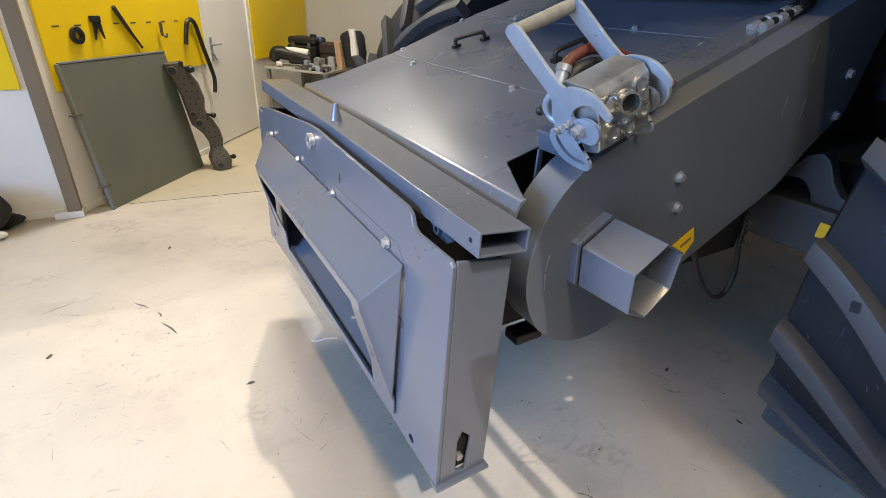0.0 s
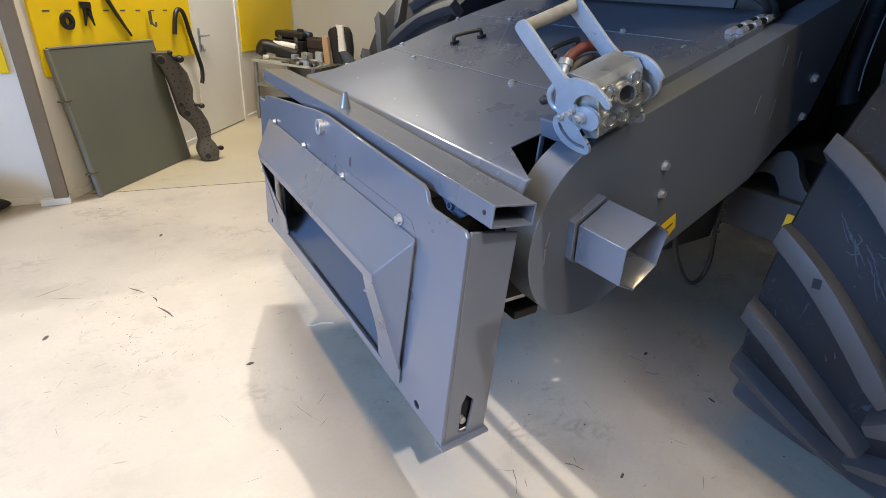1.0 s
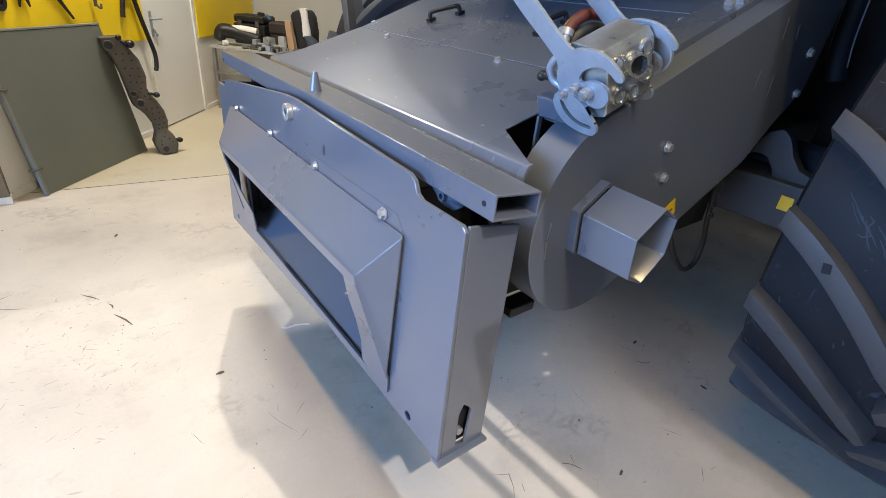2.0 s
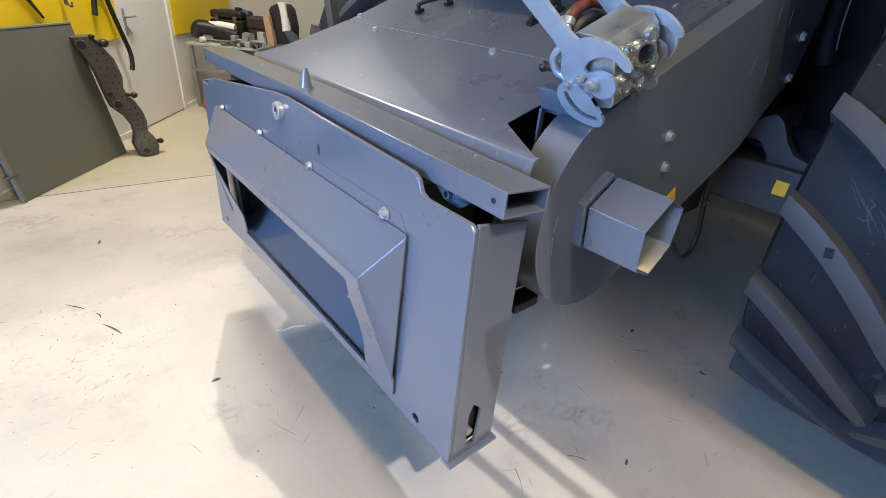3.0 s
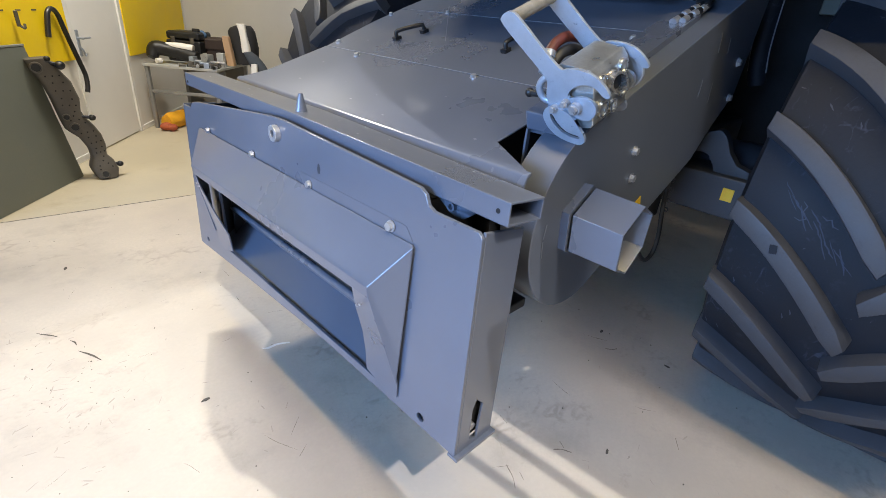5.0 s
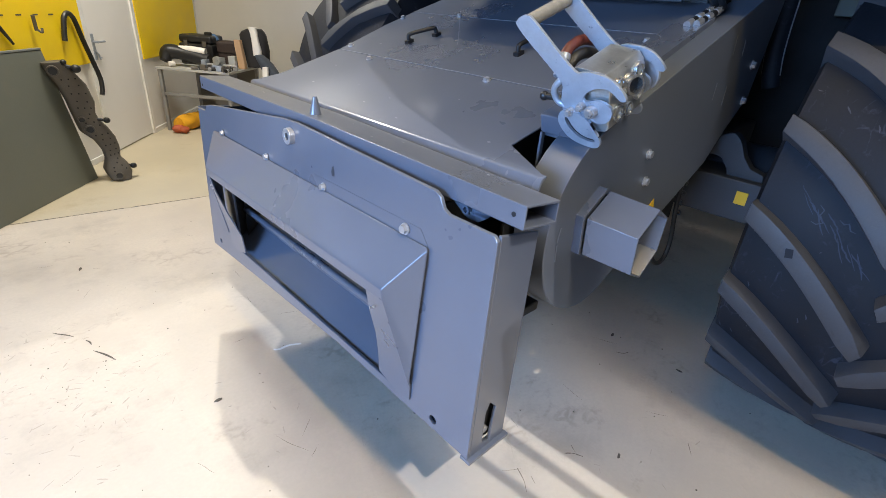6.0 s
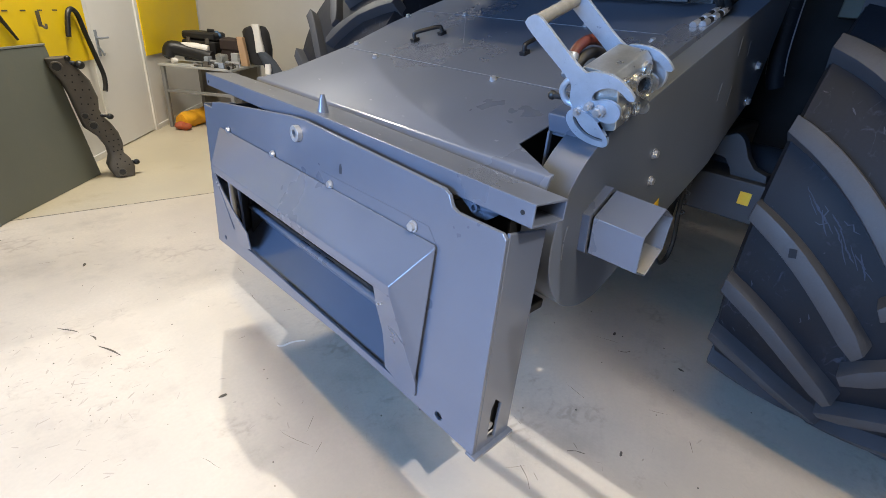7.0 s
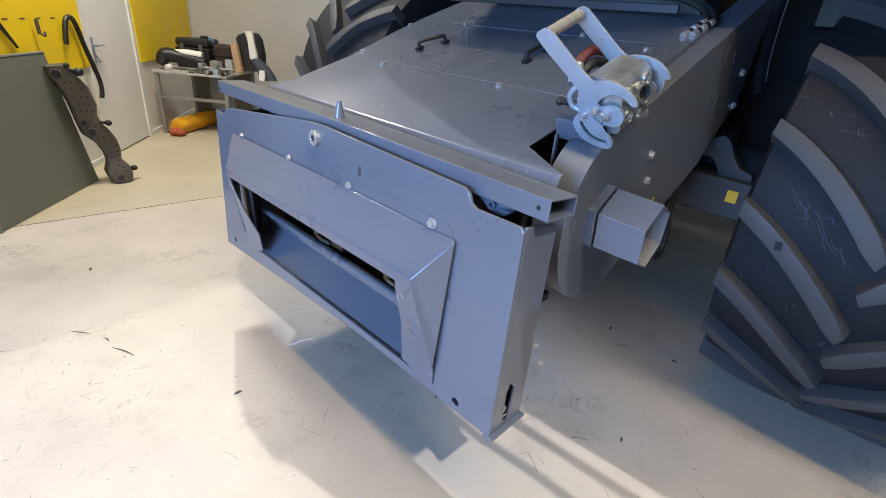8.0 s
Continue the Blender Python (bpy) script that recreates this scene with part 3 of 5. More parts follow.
# dark sheets added to close the opening's ends against the lit floor
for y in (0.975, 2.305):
    part("inner_side", boxes(((0.508, y, 0.44), (0.74, y + 0.006, 1.13))), NEAR_BLACK, machine)
# strip added to stop sun leaking between beam and bonnet
part("gap_strip", boxes(((0.655, 0.95, 1.09), (0.705, 2.4, 1.165))), NEAR_BLACK, machine)
part("tray_bar", boxes(((0.60, 1.0, 0.60), (0.64, 2.28, 0.63))), PAINT, machine, bevel=0.006)
part("tray_rod", cyl(bmesh.new(), (0.55, 1.0, 0.69), (0.57, 2.28, 0.665), 0.013), PAINT, machine)
# black sheets standing in for the shade deep in the opening
part("inner_back", boxes(((0.74, 0.90, 0.47), (0.75, 2.4, 1.16)), ((0.62, 0.98, 0.47), (0.74, 2.3, 0.50))), SHADE_BLACK, machine)
bm = bmesh.new()
tube(bm, [(0.66, 2.2, 0.72), (0.63, 2.05, 0.80), (0.62, 1.98, 0.74), (0.66, 1.9, 0.80)], 0.016)
part("inner_hose", bm, HOSE, machine)
bm = boxes(((0.62, 1.68, 0.66), (0.68, 1.76, 0.74)), ((0.60, 1.70, 0.70), (0.63, 1.73, 0.78)))
part("inner_bracket", bm, NEAR_BLACK, machine, bevel=0.004)
bm = boxes(((0.58, 1.14, 0.68), (0.66, 1.22, 0.80)))
part("inner_bracket", bm, NEAR_BLACK, machine, bevel=0.01)
for y in (2.34, 1.88, 1.39):
    # pipe ends and clips half hidden behind the bars
    bm = bmesh.new()
    tube(bm, [(0.66, y + 0.05, 0.70), (0.635, y + 0.02, 0.67), (0.635, y - 0.01, 0.65), (0.66, y - 0.05, 0.63)], 0.009, n=10)
    cyl(bm, (0.63, y + 0.005, 0.66), (0.645, y + 0.02, 0.69), 0.014, n=12)
    part("inner_fitting", bm, CAST, machine, "dull metal fitting")
part("tray_strip", plate([(0.02, 0.148), (0.52, 0.146), (0.52, 0.156), (1.0, 0.158), (1.0, 0.172), (0.02, 0.162)], [], lambda u, v, w: (0.508 + 0.72 * v - 0.7 * w, 1.27 + u, 0.487 + 0.70 * v + 0.72 * w), 0.006), PAINT, machine, bevel=0.001)
part("oil_stain", plate([(1.383, 1.094), (1.396, 1.092), (1.399, 1.105), (1.394, 1.122), (1.387, 1.125), (1.382, 1.11)], [], lambda u, v, w: (0.4952 - w, u, v), 0.0006), PAINT_AXLE, front_plate, "small dark oil stain")
# key ring bush
bm = bmesh.new()
pipe(bm, (0.496, 1.64, 1.16), (0.477, 1.64, 1.16), 0.027, 0.012)
part("bush", bm, BOLT, front_plate, "worn bare steel bush", bevel=0.002)

# rectangular cross beam, open at its ends
def beam_ring(y, x0, x1, z0, z1, slope):
    return [(x0, y, z0), (x0, y, z1), (x1, y, z1 + slope), (x1, y, z0 + slope)]


bm = bmesh.new()
rows = []
for y, z0, z1 in ((0.705, 1.163, 1.219), (1.60, 1.172, 1.232), (2.525, 1.176, 1.229)):
    o = [bm.verts.new(p) for p in beam_ring(y, 0.527, 0.655, z0, z1, -0.012 if y < 1 else -0.004)]
    i = [bm.verts.new(p) for p in beam_ring(y, 0.533, 0.649, z0 + 0.006, z1 - 0.006, -0.012 if y < 1 else -0.004)]
    rows.append((o, i))
for (o1, i1), (o2, i2) in zip(rows, rows[1:]):
    for k in range(4):
        bm.faces.new((o1[k], o1[(k + 1) % 4], o2[(k + 1) % 4], o2[k]))
        bm.faces.new((i1[k], i2[k], i2[(k + 1) % 4], i1[(k + 1) % 4]))
for o, i in (rows[0], rows[-1]):
    for k in range(4):
        bm.faces.new((o[k], o[(k + 1) % 4], i[(k + 1) % 4], i[k]))
beam = part("cross_beam", bm, PAINT, machine, bevel=0.004, segments=3)
bm = bmesh.new()
cyl(bm, (0.57, 1.61, 1.222), (0.57, 1.61, 1.287), 0.022, 0.007, n=16)
part("guide_cone", bm, PAINT, beam, bevel=0.002)
bm = boxes(((0.60, 0.735, 1.140), (0.652, 0.775, 1.150)))
part("beam_bracket", bm, PAINT, beam, bevel=0.003)
for y in (0.735, 2.50):
    bm = cyl(bmesh.new(), (0.5275, y, 1.192), (0.5262, y, 1.192), 0.006, n=12)
    part("hole", bm, SHADE_BLACK, beam)
bm = plate([(0.80, 1.17), (0.815, 1.15), (0.83, 1.139), (0.845, 1.128), (0.875, 1.127), (0.893, 1.131), (0.905, 1.141), (0.93, 1.156), (0.96, 1.172)], [], lambda u, v, w: (0.545 + w, u, v), 0.008)
part("latch_plate", bm, PAINT, beam, bevel=0.003)
bm = bmesh.new()
pipe(bm, (0.535, 0.88, 1.150), (0.546, 0.88, 1.150), 0.012, 0.007, 16)
part("latch_ring", bm, PAINT, beam)

# bonnet: sloping panels with joints
def bz(x):
    return 1.231 + 0.36 * (x - 0.70)


def on_bonnet(u, v, w):
    return (u - 0.34 * w, v, bz(u) + 0.94 * w)


bonnet = part("bonnet", plate([(0.70, 0.784), (0.778, 0.955), (0.858, 0.948), (1.084, 0.93), (1.084, 2.272), (0.80, 2.29), (0.70, 2.35)], [], on_bonnet, -0.006), PAINT, machine, bevel=0.003)
bm = bmesh.new()
lip = [(0.704, 1.2325), (0.695, 1.2300), (0.690, 1.2275), (0.687, 1.2235), (0.670, 1.178), (0.669, 1.172), (0.674, 1.172), (0.692, 1.219), (0.703, 1.226)]
ring_a = [bm.verts.new((x, 0.784, z)) for x, z in lip]
ring_b = [bm.verts.new((x, 2.36, z)) for x, z in lip]
for k in range(len(lip)):
    bm.faces.new((ring_a[k], ring_a[(k + 1) % len(lip)], ring_b[(k + 1) % len(lip)], ring_b[k]))
bm.faces.new(ring_a)
bm.faces.new(ring_b[::-1])
part("folded_lip", bm, PAINT, bonnet)
part("panel", plate([(1.090, 0.93), (1.587, 0.93), (1.587, 2.335), (1.40, 2.325), (1.09, 2.268)], [], on_bonnet, -0.006), PAINT, bonnet, bevel=0.002)
part("panel", plate([(1.593, 0.93), (1.93, 0.93), (1.93, 2.33), (1.593, 2.34)], [], on_bonnet, -0.006), PAINT, bonnet, bevel=0.002)
# black filling that stands in for the dark under the bonnet
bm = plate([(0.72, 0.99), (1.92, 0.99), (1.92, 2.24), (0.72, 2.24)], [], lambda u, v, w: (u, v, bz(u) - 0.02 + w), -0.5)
part("engine_bay", bm, SHADE_BLACK, machine)
up = Vector((-0.34, 0, 0.94))
for x, y in ((1.066, 1.317), (1.052, 1.98), (1.603, 1.321), (1.592, 1.989), (1.52, 0.996), (1.502, 2.31), (1.134, 2.24), (1.30, 0.955)):
    hex_bolt(Vector((x, y, bz(x))), up, 0.011, bonnet)
for (xa, ya), (xb, yb) in (((1.250, 1.952), (1.352, 1.888)), ((1.284, 1.362), (1.405, 1.352))):
    bm = bmesh.new()
    a, b = Vector((xa, ya, bz(xa))), Vector((xb, yb, bz(xb)))
    tube(bm, [a, a + up * 0.026, a + up * 0.036 + (b - a) * 0.12, b + up * 0.036 - (b - a) * 0.12, b + up * 0.026, b], 0.0088, steps=5)
    for p in (a, b):
        box(bm, (-0.017, -0.012, 0), (0.017, 0.012, 0.014), Matrix.Translation(p) @ Matrix.Rotation(radians(-19.8), 4, "Y"))
    part("pull_handle", bm, BLACK, bonnet, "black plastic pull handle")
# a thin pale strip laid over each panel joint
for x0, y0, y1 in ((1.087, 0.98, 2.26), (1.59, 0.98, 2.33)):
    part("seam_edge", plate([(x0 - 0.0015, y0), (x0 + 0.0015, y0), (x0 + 0.0015, y1), (x0 - 0.0015, y1)], [], on_bonnet, 0.0012), SEAM, bonnet, "pale strip along the panel joint")
part("scratch", plate([(1.30, 1.698), (1.684, 2.072), (1.682, 2.0745), (1.298, 1.7005)], [], on_bonnet, 0.0012), SEAM, bonnet, "long pale scratch in the paint")
part("edge_box", plate([(1.20, 0.845), (1.70, 0.852), (1.70, 0.955), (1.20, 0.955)], [], on_bonnet, 0.035), PAINT, bonnet, bevel=0.004)

# side housing with its round nose
def side_outline(grow=0.0):
    nose = [(1.01 + (0.287 + grow) * math.cos(radians(a)), 1.05 + (0.287 + grow) * math.sin(radians(a))) for a in range(110, 297, 8)]
    return nose + [(1.40, 0.915), (1.84, 1.10), (1.98, 1.22), (2.16, 1.34), (2.22, 1.78), (2.10, 1.755)]


housing = part("side_housing", plate(side_outline(), [], lambda u, v, w: (u, 0.768 + 0.02 * (u - 1.0) + w, v), 0.105), PAINT_SIDE, machine, bevel=0.003, segments=3)
part("side_plate", plate([(0.75, 0.75), (1.95, 1.05), (1.95, 1.60), (0.75, 1.20)], [], lambda u, v, w: (u, 2.25 + w, v), 0.01), PAINT, machine)
# unseen sheet added to stop lamp light leaking under the machine
part("far_skirt", boxes(((0.56, 2.262, 0.38), (1.46, 2.27, 0.80))), NEAR_BLACK, machine)
for x, z, r in ((1.232, 1.22, 0.013), (1.262, 1.127, 0.013), (2.054, 1.471, 0.014), (2.085, 1.331, 0.014)):
    hex_bolt((x, 0.767 + 0.02 * (x - 1.0), z), (0, -1, 0), r, housing)
bm = bmesh.new()
hexo = [(0.989, 1.145), (0.894, 1.085), (0.909, 0.975), (0.979, 0.943), (1.056, 1.005), (1.061, 1.107)]
hc = Vector((0.981, 1.043))
rings = []
for y, k, dx, dz in ((0.735, 1.0, -0.035, 0.018), (0.604, 1.0, 0, 0), (0.604, 0.955, 0, 0), (0.735, 0.955, -0.035, 0.018)):
    rings.append([bm.verts.new((hc.x + (x - hc.x) * k + dx, y, hc.y + (z - hc.y) * k + dz)) for x, z in hexo])
for a, b in zip(rings, rings[1:] + rings[:1]):
    for k in range(6):
        bm.faces.new((a[k], a[(k + 1) % 6], b[(k + 1) % 6], b[k]))
part("hexagonal_guard", bm, PAINT, housing, "open hexagonal sheet-metal shaft guard", bevel=0.0015)
bm = bmesh.new()
rings = []
for y, k in ((0.768, 1.04), (0.741, 1.04), (0.741, 0.9), (0.768, 0.9)):
    rings.append([bm.verts.new((hc.x - 0.04 + (x - hc.x) * k, y, hc.y + 0.02 + (z - hc.y) * k)) for x, z in hexo])
for a, b in zip(rings, rings[1:] + rings[:1]):
    for k in range(6):
        bm.faces.new((a[k], a[(k + 1) % 6], b[(k + 1) % 6], b[k]))
part("guard_flange", bm, PAINT, housing, bevel=0.0015)
bm = plate([(1.298, 0.993), (1.381, 0.942), (1.417, 0.987), (1.391, 1.040)], [], lambda u, v, w: (u, 0.766 + 0.02 * (u - 1.0) - w, v), 0.0015)
part("warning_sticker", bm, STICKER, housing, "yellow warning sticker with dark bars")
bm = plate([(1.345, 0.985), (1.350, 0.978), (1.392, 1.000), (1.388, 1.007)], [], lambda u, v, w: (u, 0.7644 + 0.02 * (u - 1.0) - w, v), 0.0012)
part("sticker_bar", bm, FLECK, housing)
# inner deck between bonnet and housing, with the bracket of the coupler
part("deck", plate([(0.93, 0.87), (1.95, 0.885), (1.95, 0.99), (0.93, 0.97)], [], lambda u, v, w: (u, v, bz(u) - 0.035 + w), -0.01), PAINT, machine)
# black sheet that makes the gap beside the housing look dark
part("inner_wall", boxes(((0.70, 0.885, 0.80), (1.95, 0.893, 1.17))), SHADE_BLACK, machine)

# ---- quick coupler ----
O = Vector((0.78, 0.737, 1.393))
AX, AY, AZ = Vector((0.935, 0, 0.355)), Vector((0, 1, 0)), Vector((-0.355, 0, 0.935))


def cp(along, u, v):
    return O + AX * along + AY * u + AZ * v


def rounded(loop, times=2):
    """The outline with its corners cut round."""
    for _ in range(times):
        loop = [q for a, b in zip(loop, loop[1:] + loop[:1]) for q in ((0.78 * a[0] + 0.22 * b[0], 0.78 * a[1] + 0.22 * b[1]), (0.22 * a[0] + 0.78 * b[0], 0.22 * a[1] + 0.78 * b[1]))]
    return loop


def cplate(outer, holes, along, depth=0.008):
    holes = [rounded(h) for h in holes]
    return plate(rounded(outer), holes, lambda u, v, w: cp(along + w, u, v), depth)


block = part("quick_coupler", plate([(-0.012, -0.07), (0.06, -0.085), (0.10, -0.06), (0.105, 0.05), (0.07, 0.075), (-0.005, 0.068), (-0.018, 0.05), (-0.018, -0.06)], [],
                                    lambda u, v, w: cp(0.028 + w, u, v), 0.148), BLOCK, machine, "multi-coupler with a zinc-plated lever and bare valve block", bevel=0.004)
lever = [(0.224, 0.160), (0.215, 0.176), (0.195, 0.186), (0.180, 0.183), (0.168, 0.174), (0.060, 0.066)] + \
    [(0.040, 0.074), (0.015, 0.075), (-0.012, 0.072), (-0.035, 0.063), (-0.055, 0.046), (-0.067, 0.030), (-0.066, 0.022), (-0.052, 0.021), (-0.038, 0.035), (-0.02, 0.044),
     (0.006, 0.042), (0.03, 0.028), (0.040, 0.012), (0.034, 0.004), (0.012, 0.013), (-0.015, 0.012), (-0.034, 0.0), (-0.035, -0.022), (-0.022, -0.038), (-0.004, -0.045),
     (0.02, -0.04), (0.045, -0.03), (0.075, -0.032), (0.092, -0.02), (0.10, 0.0), (0.094, 0.03), (0.098, 0.045)]
part("lever_plate", cplate(lever, [], 0.010), ZINC, block, "zinc-plated lever plate", bevel=0.0015)
part("lever_plate", cplate(lever, [], 0.180), ZINC, block, "zinc-plated lever plate", bevel=0.0015)
lobe = [(0.098, -0.028), (0.105, -0.05), (0.092, -0.075), (0.07, -0.093), (0.035, -0.103), (0.0, -0.104), (-0.012, -0.096), (-0.014, -0.08), (0.005, -0.055), (0.02, -0.035), (0.05, -0.02), (0.08, -0.018)]
slot = [(0.085, -0.040), (0.075, -0.062), (0.052, -0.080), (0.025, -0.088), (0.0, -0.088), (0.0, -0.080), (0.025, -0.079), (0.046, -0.072), (0.064, -0.056), (0.077, -0.037)]
part("cam_plate", cplate(lobe, [slot], 0.0, 0.008), ZINC, block, "zinc-plated slotted cam plate", bevel=0.001)
part("cam_plate", cplate(lobe, [slot], 0.190, 0.008), ZINC, block, "zinc-plated slotted cam plate", bevel=0.001)
part("grip", cyl(bmesh.new(), cp(0.018, 0.196, 0.166), cp(0.180, 0.196, 0.166), 0.0155), GRIP, block, "worn grey-brown rubber grip", bevel=0.003)
for u, v, r in ((0.07, -0.023, 0.0075), (0.041, -0.005, 0.0075), (0.014, -0.013, 0.011)):
    bm = bmesh.new()
    cyl(bm, cp(0.012, u, v), cp(-0.004, u, v), r * 1.3, n=16)
    cyl(bm, cp(-0.004, u, v), cp(-0.012, u, v), r, r * 0.9, n=6 if r < 0.012 else 16)
    part("pin", bm, BOLT, block)
# threaded port and the valve seats on the face of the block
bm = bmesh.new()
profile = [(-0.01, 0.0235)] + [(-0.016 - 0.0025 * k, 0.0245 if k % 2 else 0.0228) for k in range(10)] + [(-0.043, 0.0235), (-0.052, 0.0232), (-0.052, 0.0185), (-0.01, 0.0185)]
lathe(bm, profile, (0, 0, 0), n=28, closed=True)
c = cp(0.105, 0.0, 0.018)
port_turn = Matrix.Rotation(radians(-22), 3, "Z")
bmesh.ops.rotate(bm, cent=(0, 0, 0), matrix=port_turn, verts=bm.verts)
bmesh.ops.translate(bm, vec=c, verts=bm.verts)
part("threaded_port", bm, STEEL, block, "bright threaded steel port")
part("port_bore", cyl(bmesh.new(), c + port_turn @ Vector((0, -0.012, 0)), c + port_turn @ Vector((0, -0.034, 0)), 0.0186), SHADE_BLACK, block)
for a, v, r in ((0.055, 0.03, 0.022), (0.062, -0.035, 0.02), (0.145, 0.035, 0.02), (0.15, -0.02, 0.02), (0.108, -0.045, 0.017)):
    bm = bmesh.new()
    pipe(bm, cp(a, -0.016, v), cp(a, -0.026, v), r, r * 0.72, 20)
    part("valve_seat", bm, STEEL, block)
    part("valve_face", cyl(bmesh.new(), cp(a, -0.015, v), cp(a, -0.022, v), r * 0.70, n=18), BLOCK, block)
part("end_cap", cyl(bmesh.new(), cp(0.20, 0.0, 0.0), cp(0.212, 0.0, 0.0), 0.045, n=28), ZINC, block, bevel=0.003)
bm = bmesh.new()
tube(bm, [(0.795, 0.82, 1.452), (0.785, 0.842, 1.440), (0.790, 0.860, 1.415), (0.803, 0.850, 1.388), (0.812, 0.815, 1.382)], 0.0085, n=14)
cyl(bm, (0.792, 0.828, 1.446), (0.800, 0.815, 1.462), 0.012, n=14)
cyl(bm, (0.806, 0.835, 1.382), (0.812, 0.812, 1.382), 0.012, n=14)
part("pipe_bend", bm, ZINC, block)
bm = bmesh.new()
cyl(bm, (0.845, 0.89, 1.44), (0.866, 0.90, 1.486), 0.015, n=20)
cyl(bm, (0.862, 0.898, 1.476), (0.868, 0.901, 1.490), 0.018, n=20)
part("hose_fitting", bm, ZINC, block)
bm = bmesh.new()
tube(bm, [(0.862, 0.90, 1.478), (0.885, 0.90, 1.505), (0.92, 0.90, 1.522), (0.96, 0.90, 1.527), (1.01, 0.895, 1.522), (1.06, 0.88, 1.503), (1.09, 0.85, 1.475), (1.12, 0.815, 1.455), (1.20, 0.85, 1.45)], 0.0135, n=16)
part("hydraulic_hose", bm, HOSE_RED, block, "red-brown braided hydraulic hose")
bm = bmesh.new()
tube(bm, [(0.87, 0.89, 1.45), (0.90, 0.885, 1.486), (0.95, 0.88, 1.497), (1.00, 0.87, 1.478), (1.03, 0.86, 1.44)], 0.014, n=16)
part("hydraulic_hose", bm, HOSE, block, "black hydraulic hose")
bm = bmesh.new()
ball(bm, (0.818, 0.905, 1.392), 0.012, (1, 1, 1))
cyl(bm, (0.818, 0.905, 1.392), (0.816, 0.84, 1.394), 0.008)
part("knob", bm, BLACK, block, "black ball knob")
bm = boxes(((0.0, -0.0, -0.052), (0.30, 0.106, 0.0)), m=Matrix((( *AX[:1], 0, AZ[0], 0.812), (0, 1, 0, 0.80), (AX[2], 0, AZ[2], 1.347), (0, 0, 0, 1))))
part("coupler_bracket", bm, PAINT, machine, bevel=0.005)
part("bracket_web", boxes(((0.828, 0.899, 1.20), (0.842, 0.906, 1.300))), PAINT, machine, bevel=0.001)
# plate added to keep sun and lamp light off the floor below
part("belly_plate", boxes(((0.76, 1.00, 0.82), (1.62, 2.30, 0.84))), NEAR_BLACK, machine, bevel=0.003)
part("lower_lug", boxes(((0.83, 0.87, 0.715), (0.93, 0.93, 0.75))), NEAR_BLACK, machine, bevel=0.006)

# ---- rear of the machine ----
part("cab_wall", boxes(((1.96, 0.99, 1.2), (2.2, 2.35, 2.9))), NEAR_BLACK, machine, bevel=0.01)
# unseen overhang placed to keep lamp light off the rear bonnet
part("cab_front", boxes(((1.32, 0.92, 1.88), (2.3, 2.35, 3.0)), ((1.0, 0.95, 2.08), (1.4, 2.32, 2.16))), NEAR_BLACK, machine, bevel=0.03)
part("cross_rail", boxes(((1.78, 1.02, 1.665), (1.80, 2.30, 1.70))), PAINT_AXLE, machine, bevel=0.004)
# black block and sheet standing in for the darkness behind the wheel
part("rear_body", boxes(((3.66, 0.30, 0.9), (5.2, 2.6, 3.0))), SHADE_BLACK, machine, bevel=0.02)
part("wheel_well", boxes(((2.25, 1.22, 1.02), (3.7, 1.25, 2.6))), SHADE_BLACK, machine)
# unseen plate placed over the tyre to shade it and the housing
part("fender", boxes(((1.50, -0.38, 2.0), (3.6, 0.95, 2.03)), ((1.50, -0.38, 1.96), (3.6, -0.36, 2.0)), ((1.50, -0.36, 1.97), (1.53, 0.95, 2.0))), NEAR_BLACK, machine, bevel=0.02)
# assumed bulk in near-black, added to keep the space below dark
part("undercarriage", boxes(((1.5, 1.0, 0.80), (3.4, 2.3, 1.1))), NEAR_BLACK, machine, bevel=0.02)
# black duct that hangs behind the housing, flat, with worn edges
duct_line = [(2.56, 0.852, 2.02), (2.56, 0.858, 1.80), (2.56, 0.855, 1.66), (2.56, 0.845, 1.52), (2.56, 0.828, 1.42), (2.57, 0.812, 1.365)]
bm = bmesh.new()
tube(bm, duct_line, 0.038, n=18)
duct = part("air_duct", bm, RUBBER, machine, "black rubber duct with worn bright edges")
for side in (-0.039, 0.037):
    bm = bmesh.new()
    tube(bm, [(x - 0.006, y + side, z) for x, y, z in duct_line[:5]], 0.0032, n=6)
    part("worn_edge", bm, PALE_METAL, duct, "worn bright edge")
